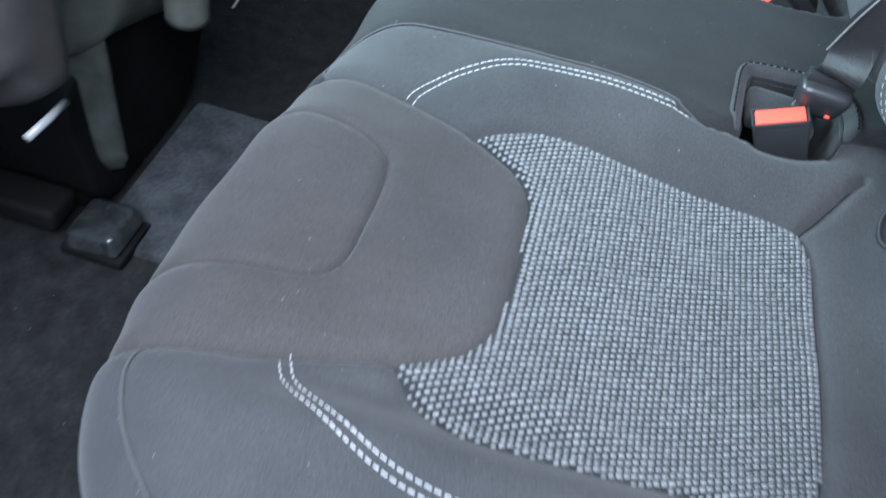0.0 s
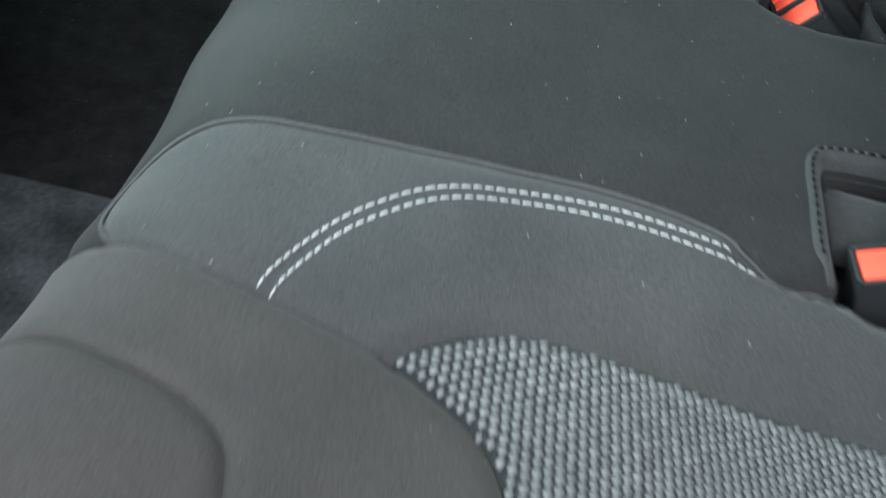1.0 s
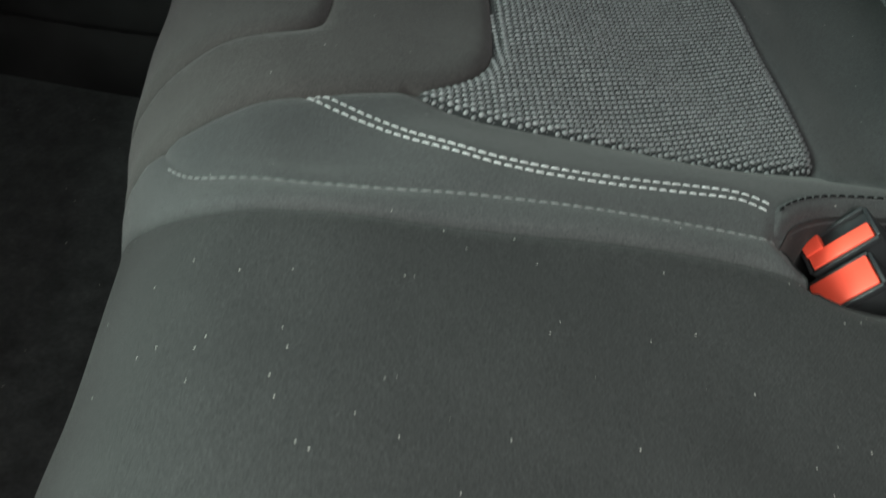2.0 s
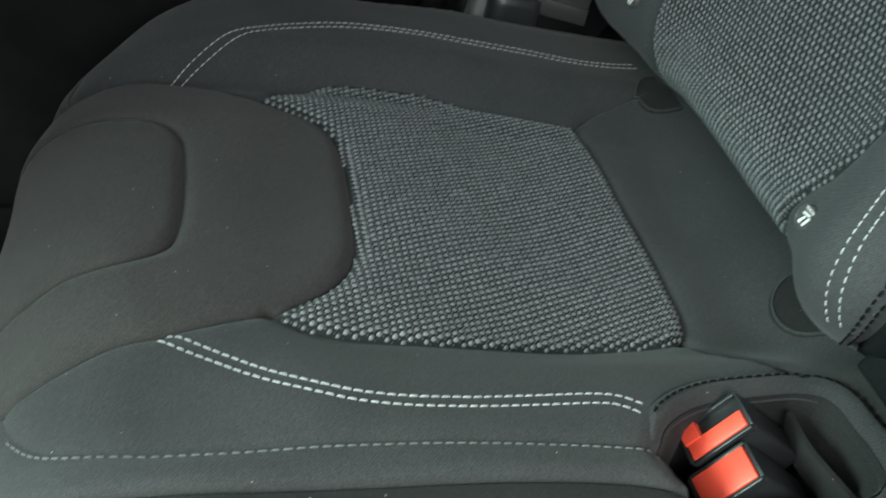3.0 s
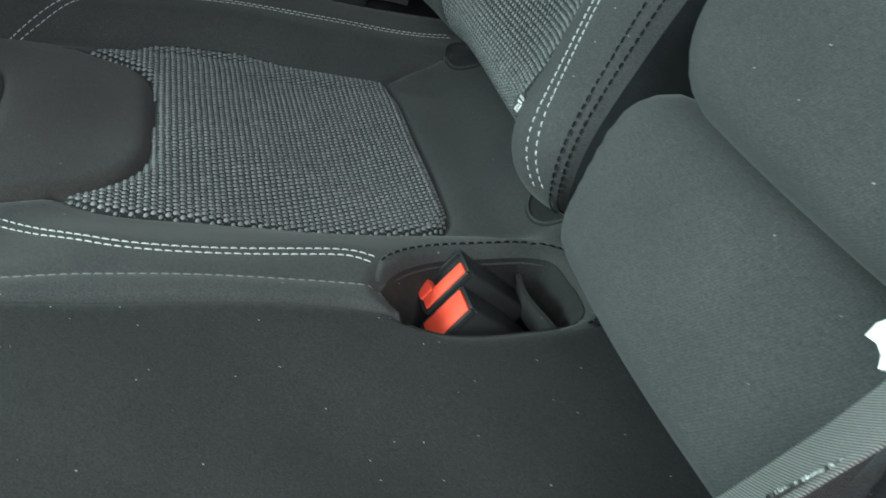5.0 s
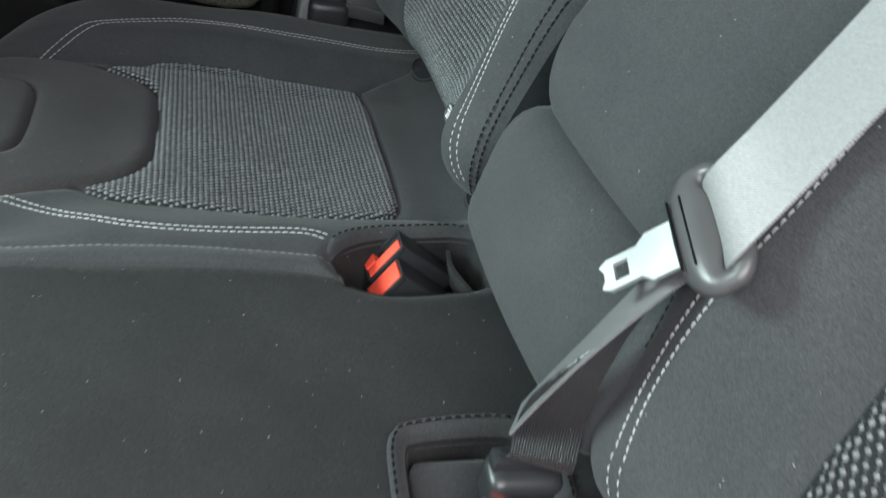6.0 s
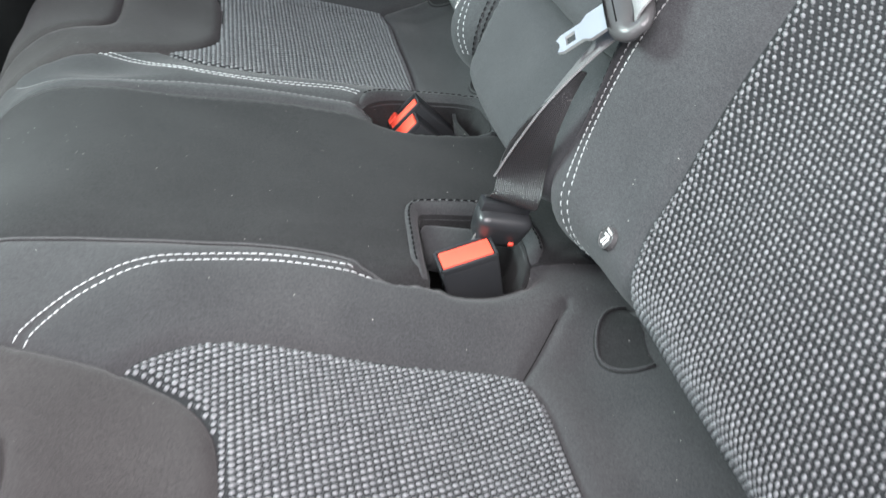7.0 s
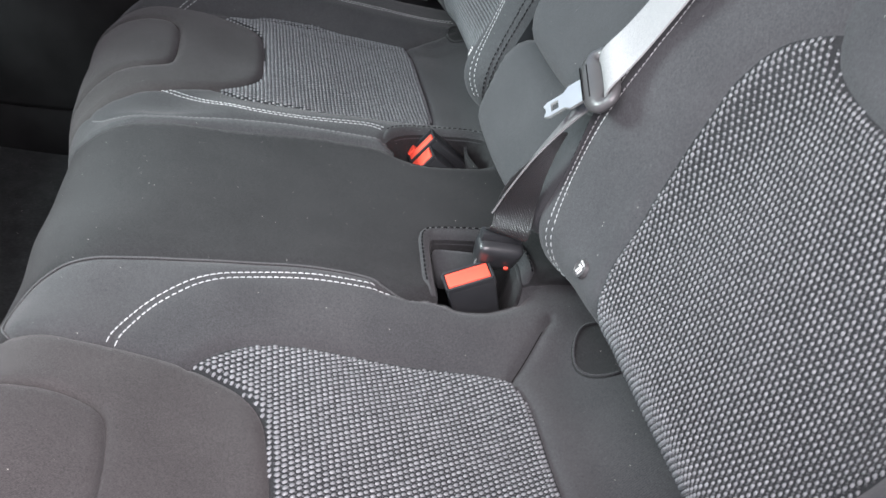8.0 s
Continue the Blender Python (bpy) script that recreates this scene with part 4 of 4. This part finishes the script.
# The grooves are not cut in; black strips draw their shade.
for k in (-0.0035, 0.0025):
    part("groove_shade", box_bm((0.034, 0.0009, 0.0009), 0.0, LOOP_M @ pose(0, 0.0128 + k, 0.0057)), BLACK_MATT, loop_part, "black strip for the shade in a moulded groove")
    part("groove_shade", box_bm((0.034, 0.0009, 0.0009), 0.0, LOOP_M @ pose(0, 0.0128 + k, -0.0057)), BLACK_MATT, loop_part, "black strip for the shade in a moulded groove")
# steel tongue plate with a slot near its end
bm = bmesh.new()
outer = [(-0.0115, 0.016), (-0.0115, 0.030), (-0.0076, 0.035), (-0.0076, 0.050), (-0.0054, 0.054), (-0.002, 0.052), (0.002, 0.052), (0.0054, 0.054), (0.0076, 0.050), (0.0076, 0.035), (0.0115, 0.030), (0.0115, 0.016)]
hole = [(-0.0042, 0.040), (0.0042, 0.040), (0.0042, 0.047), (-0.0042, 0.047)]
uvs = np.array(outer + hole)
res = geometry.delaunay_2d_cdt([Vector(p) for p in uvs], [(i, (i + 1) % 12) for i in range(12)] + [(12 + i, 12 + (i + 1) % 4) for i in range(4)], [], 1, 1e-7)
keep = [f for f in res[2] if not inside(np.mean([[res[0][i]] for i in f], axis=0), np.array(hole))[0]]
top_v = [bm.verts.new((v[0], v[1], 0.0011)) for v in res[0]]
low_v = [bm.verts.new((v[0], v[1], -0.0011)) for v in res[0]]
for f in keep:
    bm.faces.new([top_v[i] for i in f])
    bm.faces.new([low_v[i] for i in f[::-1]])
for k0, n in ((0, 12), (12, 4)):
    for i in range(n):
        a, b = k0 + i, k0 + (i + 1) % n
        bm.faces.new([top_v[a], low_v[a], low_v[b], top_v[b]])
bmesh.ops.recalc_face_normals(bm, faces=bm.faces[:])
bmesh.ops.transform(bm, matrix=LOOP_M, verts=bm.verts)
sharpened(part("tongue_plate", bm, STEEL, belt, "bright steel tongue plate with a slot"), 40)

# ---- the outer belt on the far side ----
far_belt = thing("outer_seat_belt", "dark grey webbing seat belt fixed beside the bench", "seat belt")
ribbon("strap", [(0.612, -0.236, 0.372), (0.614, -0.238, 0.40), (0.622, -0.252, 0.50), (0.64, -0.30, 0.75), (0.66, -0.36, 1.0)], [(-0.35, -0.93, 0.05)] * 3, 0.0235, BELT_DARK, far_belt)
sharpened(part("sewn_end", box_bm((0.003, 0.048, 0.016), 0.001, axes((0.610, -0.236, 0.378), (0.93, -0.35, 0), (0.35, 0.93, 0), (0, 0, 1))), BELT_DARK, far_belt, "sewn end of the strap"), 50)
part("anchor_bracket", box_bm((0.03, 0.050, 0.044), 0.012, pose(0.628, -0.196, 0.364), None, 3), BLACK, far_belt, "black anchor bracket")

# ---- the car round the bench ----
floor = mesh_ob("floor", *[(lambda xs, ys: ([(x, y, 0.004 * math.sin(x * 21) * math.sin(y * 17) + 0.02 * (abs(x) < 0.001)) for y in ys for x in xs],
                [(j * len(xs) + i, j * len(xs) + i + 1, (j + 1) * len(xs) + i + 1, (j + 1) * len(xs) + i) for j in range(len(ys) - 1) for i in range(len(xs) - 1)]))
                (list(np.linspace(-0.70, 0.70, 50)), list(np.linspace(-0.5, 1.7, 70)))][0], CARPET)
tagged(floor, "worn dark grey carpet on the car floor", "floor", kind="structure")


def wall(name, size, place, mat, label, category, bevel=0.01, turn=(0, 0, 0)):
    return sharpened(tagged(part(name, box_bm(size, bevel, pose(*place, *turn)), mat), label, category, kind="structure"), 50)


wall("wall_rear", (1.36, 0.04, 0.75), (0, -0.62, 0.72), BLACK_MATT, "dark rear bulkhead behind the backrests", "wall", turn=(25.6, 0, 0))
# Added board: stops light from the rear showing under the backrests.
wall("wall_blocker_rear", (1.34, 0.02, 0.80), tuple(BACK_O + LEAN_W * 0.27 - np.array([0, 0.9015, 0.4328]) * 0.12), BLACK_MATT, "dark board added to block light behind the backrests", "wall", turn=(25.6, 0, 0))
# Sill and front door walls added to keep stray light off the floor.
wall("sill_far", (0.14, 2.1, 0.16), (0.73, 0.55, 0.02), BLACK_MATT, "black far door sill, added to close a light leak", "sill", 0.02)
wall("wall_blocker_far", (0.06, 1.0, 0.75), (0.73, 1.12, 0.38), BLACK_MATT, "dark front door wall added to keep light out", "wall", 0.02)
wall("wall_blocker_near", (0.06, 0.80, 0.75), (-0.73, 1.25, 0.38), BLACK_MATT, "dark front door wall added to keep light out", "wall", 0.02)
wall("ceiling", (1.18, 2.6, 0.03), (0, 0.35, 1.23), ROOFLINER, "pale grey roof lining of the car", "ceiling")
wall("wall_bench_base", (1.10, 0.03, 0.26), (0, 0.10, 0.14), BLACK_MATT, "dark trim below the bench", "wall")
wall("door_sill", (0.10, 1.5, 0.12), (-0.70, 0.35, 0.06), BLACK_MATT, "black plastic door sill", "sill", 0.02)
wall("pillar_front", (0.07, 0.12, 1.1), (0.69, 0.62, 0.65), BLACK_MATT, "dark middle pillar trim", "pillar", 0.02)
wall("pillar_near", (0.06, 0.10, 1.1), (-0.71, 0.80, 0.65), BLACK_MATT, "dark middle pillar trim", "pillar", 0.02)
wall("wall_front", (1.36, 0.1, 0.7), (0, 1.55, 0.35), BLACK_MATT, "dark dashboard underside", "wall", 0.03)
wall("wall_corner", (0.10, 0.5, 1.1), (0.74, -0.62, 0.75), BLACK_MATT, "dark rear quarter trim", "wall", 0.03)
ground = mesh_ob("ground", [(-400, -400, -0.32), (400, -400, -0.32), (400, 400, -0.32), (-400, 400, -0.32)], [(0, 1, 2, 3)], ASPHALT)
tagged(ground, "grey asphalt ground outside the car", "ground", kind="structure")


def prism(poly, x0, x1, bevel=0.006, axis="x"):
    """An outline in the side plane (y, z), or in the cross plane (x, z), given thickness and softened edges."""
    bm = bmesh.new()
    turn = (lambda a, b, c: (c, a, b)) if axis == "x" else (lambda a, b, c: (a, c, b))
    lo = [bm.verts.new(turn(a, b, x0)) for a, b in poly]
    hi = [bm.verts.new(turn(a, b, x1)) for a, b in poly]
    bm.faces.new(lo[::-1])
    bm.faces.new(hi)
    n = len(poly)
    for i in range(n):
        bm.faces.new([lo[i], lo[(i + 1) % n], hi[(i + 1) % n], hi[i]])
    bmesh.ops.recalc_face_normals(bm, faces=bm.faces[:])
    if bevel > 0:
        bmesh.ops.bevel(bm, geom=bm.edges[:], offset=bevel, segments=3, affect="EDGES", profile=0.5)
    return bm


def domed(poly, back, front, radius, step=0.012):
    """An outline in the cross plane (x, z) swelling softly from its edge towards -y, closed behind."""
    loop = np.array(poly, float)
    V, F = filled(loop, step)
    k = np.clip(dist_to(V, [np.vstack([loop, loop[:1]])]) / radius, 0, 1)
    y = back + (front - back) * np.sqrt(1 - (1 - k) ** 2)
    bm = bmesh.new()
    face = [bm.verts.new((p[0], q, p[1])) for p, q in zip(V, y)]
    rear = [bm.verts.new((p[0], back + 0.001, p[1])) for p in V]
    for f in F:
        bm.faces.new([face[i] for i in f])
        bm.faces.new([rear[i] for i in f[::-1]])
    bmesh.ops.recalc_face_normals(bm, faces=bm.faces[:])
    return bm


# far door: black card with a grained insert, pocket and seal
door = tagged(new("door_far"), "closed rear door with black trim and a grained olive-grey insert", "door", kind="structure")
sharpened(part("door_card", prism([(-0.14, 0.05), (0.60, 0.05), (0.60, 0.66), (-0.30, 0.66), (-0.17, 0.40)], 0.700, 0.740, 0.01), BLACK_MATT, door, "black door trim"), 50)
insert = prism(curve([(-0.11, 0.345), (-0.02, 0.350), (0.015, 0.375), (0.05, 0.410), (0.10, 0.47), (0.14, 0.55), (0.15, 0.63), (0.0, 0.64), (-0.24, 0.63), (-0.19, 0.48), (-0.14, 0.40)], 0.03, True)[:-1].tolist(), 0.672, 0.712, 0.010)
sharpened(part("grained_insert", insert, OLIVE, door, "grained olive-grey insert"), 50)
sharpened(part("door_pocket", prism(curve([(0.06, 0.10), (0.55, 0.10), (0.56, 0.34), (0.30, 0.37), (0.12, 0.355), (0.05, 0.25)], 0.04, True)[:-1].tolist(), 0.655, 0.705, 0.014), BLACK_MATT, door, "black door pocket"), 50)
part("speaker_rim", prism(curve([(0.066, 0.355), (0.096, 0.357), (0.098, 0.3615), (0.070, 0.3615)], 0.008, True)[:-1].tolist(), 0.648, 0.664, 0.002), GREY_TRIM, door, "small pale edge on the pocket")
part("armrest", box_bm((0.06, 0.42, 0.05), 0.015, pose(0.66, 0.24, 0.66)), BLACK_MATT, door, "dark door armrest")
tube("seal", curve([(0.676, -0.128, 0.05), (0.676, -0.132, 0.36), (0.674, -0.165, 0.43), (0.672, -0.225, 0.56), (0.67, -0.28, 0.70)], 0.02), 0.013, BLACK_MATT, door, "black rubber door seal", 8)
quarter = thing("quarter_trim", "glossy dark plastic trim beside the bench", "trim", kind="structure")
sharpened(part("panel", prism([(-0.15, 0.02), (-0.16, 0.38), (-0.21, 0.50), (-0.30, 0.75), (-0.55, 0.75), (-0.55, 0.02)], 0.665, 0.72, 0.012), BLACK, quarter), 50)
sharpened(part("edge_trim", prism([(-0.158, 0.30), (-0.163, 0.37), (-0.188, 0.43), (-0.215, 0.50), (-0.272, 0.50), (-0.242, 0.43), (-0.206, 0.37), (-0.198, 0.30)], 0.640, 0.670, 0.006), PALE_TRIM, quarter, "pale grey plastic edge trim"), 50)

# Out of view; added to keep light off the rear of the near seat.
sharpened(tagged(part("wall_blocker_quarter", prism([(-0.17, -0.05), (-0.16, 0.42), (-0.22, 0.70), (-0.40, 1.22), (-0.90, 1.22), (-0.90, -0.05)], -0.78, -0.63, 0.02), BLACK_MATT), "unseen quarter wall added to shade the rear of the bench", "wall", kind="structure"), 50)

# carpeted hump between the footwells, with the dark console ahead of it
sharpened(tagged(part("floor_hump", box_bm((0.275, 0.42, 0.05), 0.010, pose(-0.0175, 0.235, -0.015)), MAT_CLOTH), "grey carpet over the middle floor hump", "floor", kind="structure"), 50)
console = thing("centre_console", "black plastic console between the front seats", "console")
sharpened(part("body", prism([(0.47, -0.01), (1.20, -0.01), (1.20, 0.22), (0.62, 0.20), (0.50, 0.10)], -0.115, 0.115, 0.02), BLACK_MATT, console), 50)
sharpened(part("rear_cover", box_bm((0.17, 0.012, 0.10), 0.005, pose(0, 0.482, 0.055, 18)), BLACK, console, "black end cover"), 50)


# front seats, seen from behind and below
def front_seat(x, turn, label, panel_mat, cover_mat, leg_mat):
    """turn: 1 with the tunnel side towards +x, -1 mirrored."""
    f = thing("front_seat", label, "car seat", "front seats")
    f.location = (x, 0.0 if turn > 0 else 0.10, 0.0)

    def flip(poly):
        return [(turn * a, b) for a, b in poly]

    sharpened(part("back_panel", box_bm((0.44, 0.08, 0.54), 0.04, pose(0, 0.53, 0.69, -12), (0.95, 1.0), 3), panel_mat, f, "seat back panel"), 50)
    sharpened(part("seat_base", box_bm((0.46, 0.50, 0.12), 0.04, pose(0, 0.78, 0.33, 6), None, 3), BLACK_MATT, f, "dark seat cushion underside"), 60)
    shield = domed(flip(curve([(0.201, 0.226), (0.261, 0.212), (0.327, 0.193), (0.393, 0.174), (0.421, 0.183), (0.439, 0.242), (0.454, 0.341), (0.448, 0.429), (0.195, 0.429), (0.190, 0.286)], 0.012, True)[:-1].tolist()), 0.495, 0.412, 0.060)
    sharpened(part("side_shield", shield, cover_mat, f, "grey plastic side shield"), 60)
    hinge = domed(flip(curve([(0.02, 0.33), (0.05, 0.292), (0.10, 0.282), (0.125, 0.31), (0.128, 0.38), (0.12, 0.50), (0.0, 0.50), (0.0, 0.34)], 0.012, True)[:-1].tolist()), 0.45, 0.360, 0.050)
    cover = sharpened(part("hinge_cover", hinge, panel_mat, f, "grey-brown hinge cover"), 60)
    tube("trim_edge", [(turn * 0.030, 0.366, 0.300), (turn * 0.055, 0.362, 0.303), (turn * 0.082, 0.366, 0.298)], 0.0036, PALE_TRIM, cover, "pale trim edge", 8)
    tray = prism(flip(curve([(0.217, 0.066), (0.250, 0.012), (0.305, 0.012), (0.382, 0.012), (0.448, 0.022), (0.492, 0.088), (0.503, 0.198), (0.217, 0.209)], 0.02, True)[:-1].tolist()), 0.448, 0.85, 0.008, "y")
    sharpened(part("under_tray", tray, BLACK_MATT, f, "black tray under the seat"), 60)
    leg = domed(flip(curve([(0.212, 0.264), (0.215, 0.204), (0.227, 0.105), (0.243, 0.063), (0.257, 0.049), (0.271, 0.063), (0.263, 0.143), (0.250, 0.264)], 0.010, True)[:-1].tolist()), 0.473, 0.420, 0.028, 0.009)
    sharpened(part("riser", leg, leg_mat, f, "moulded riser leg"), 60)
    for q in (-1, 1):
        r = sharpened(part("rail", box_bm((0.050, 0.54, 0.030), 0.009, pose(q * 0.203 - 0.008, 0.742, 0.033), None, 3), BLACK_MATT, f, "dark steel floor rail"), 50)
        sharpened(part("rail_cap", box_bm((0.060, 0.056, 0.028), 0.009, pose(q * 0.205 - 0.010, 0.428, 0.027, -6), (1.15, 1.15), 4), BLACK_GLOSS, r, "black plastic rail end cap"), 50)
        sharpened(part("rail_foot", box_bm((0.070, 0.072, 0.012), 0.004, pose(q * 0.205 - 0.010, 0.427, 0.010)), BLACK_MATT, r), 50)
    return f


front_seat(-0.345, 1, "front seat with grey shields, on floor rails", GREY_TRIM, OLIVE_TRIM, OLIVE_TRIM)
# Every trim of the far seat is black, which paints the shade there.
front_seat(0.345, -1, "front passenger seat coloured black in place of shade, on floor rails", BLACK_MATT, BLACK_MATT, BLACK_MATT)


# tunnel side of the front seat: grey adjuster tube, bracket with a bolt, thin pale cord painting an edge highlight
adjuster = thing("seat_adjuster", "grey adjuster tube with a steel bracket under the front seat", "seat adjuster")
tube("tube", curve([(-0.036, 0.374, 0.244), (-0.037, 0.374, 0.30), (-0.040, 0.377, 0.36), (-0.046, 0.382, 0.43)], 0.006), 0.0225, OLIVE_TRIM, adjuster, "grey round cover", 20)
bm = bmesh.new()
bmesh.ops.create_uvsphere(bm, u_segments=20, v_segments=10, radius=0.0225, matrix=Matrix.Translation((-0.036, 0.374, 0.246)) @ Matrix.Diagonal((1, 1, 0.45, 1)))
part("end_cap", bm, OLIVE_TRIM, adjuster, "rounded end of the tube")
tube("bracket", curve([(-0.004, 0.362, 0.300), (-0.002, 0.356, 0.275), (0.010, 0.350, 0.258), (0.030, 0.348, 0.258), (0.042, 0.350, 0.272), (0.046, 0.356, 0.300)], 0.004), 0.0055, OLIVE_TRIM, adjuster, "grey painted bracket", 10)
bm = bmesh.new()
bmesh.ops.create_cone(bm, cap_ends=True, segments=6, radius1=0.0075, radius2=0.0068, depth=0.010, matrix=axes((0.053, 0.349, 0.262), (1, 0, 0), (0, 0, 1), (-0.75, -0.35, 0.5)))
sharpened(part("bolt", bm, STEEL, adjuster, "bright steel bolt"), 30)
tube("edge_highlight", curve([(0.066, 0.352, 0.285), (0.058, 0.349, 0.255), (0.042, 0.350, 0.238), (0.029, 0.354, 0.226)], 0.004), 0.0012, PALE_TRIM, adjuster, "thin pale cord for an edge highlight", 6)
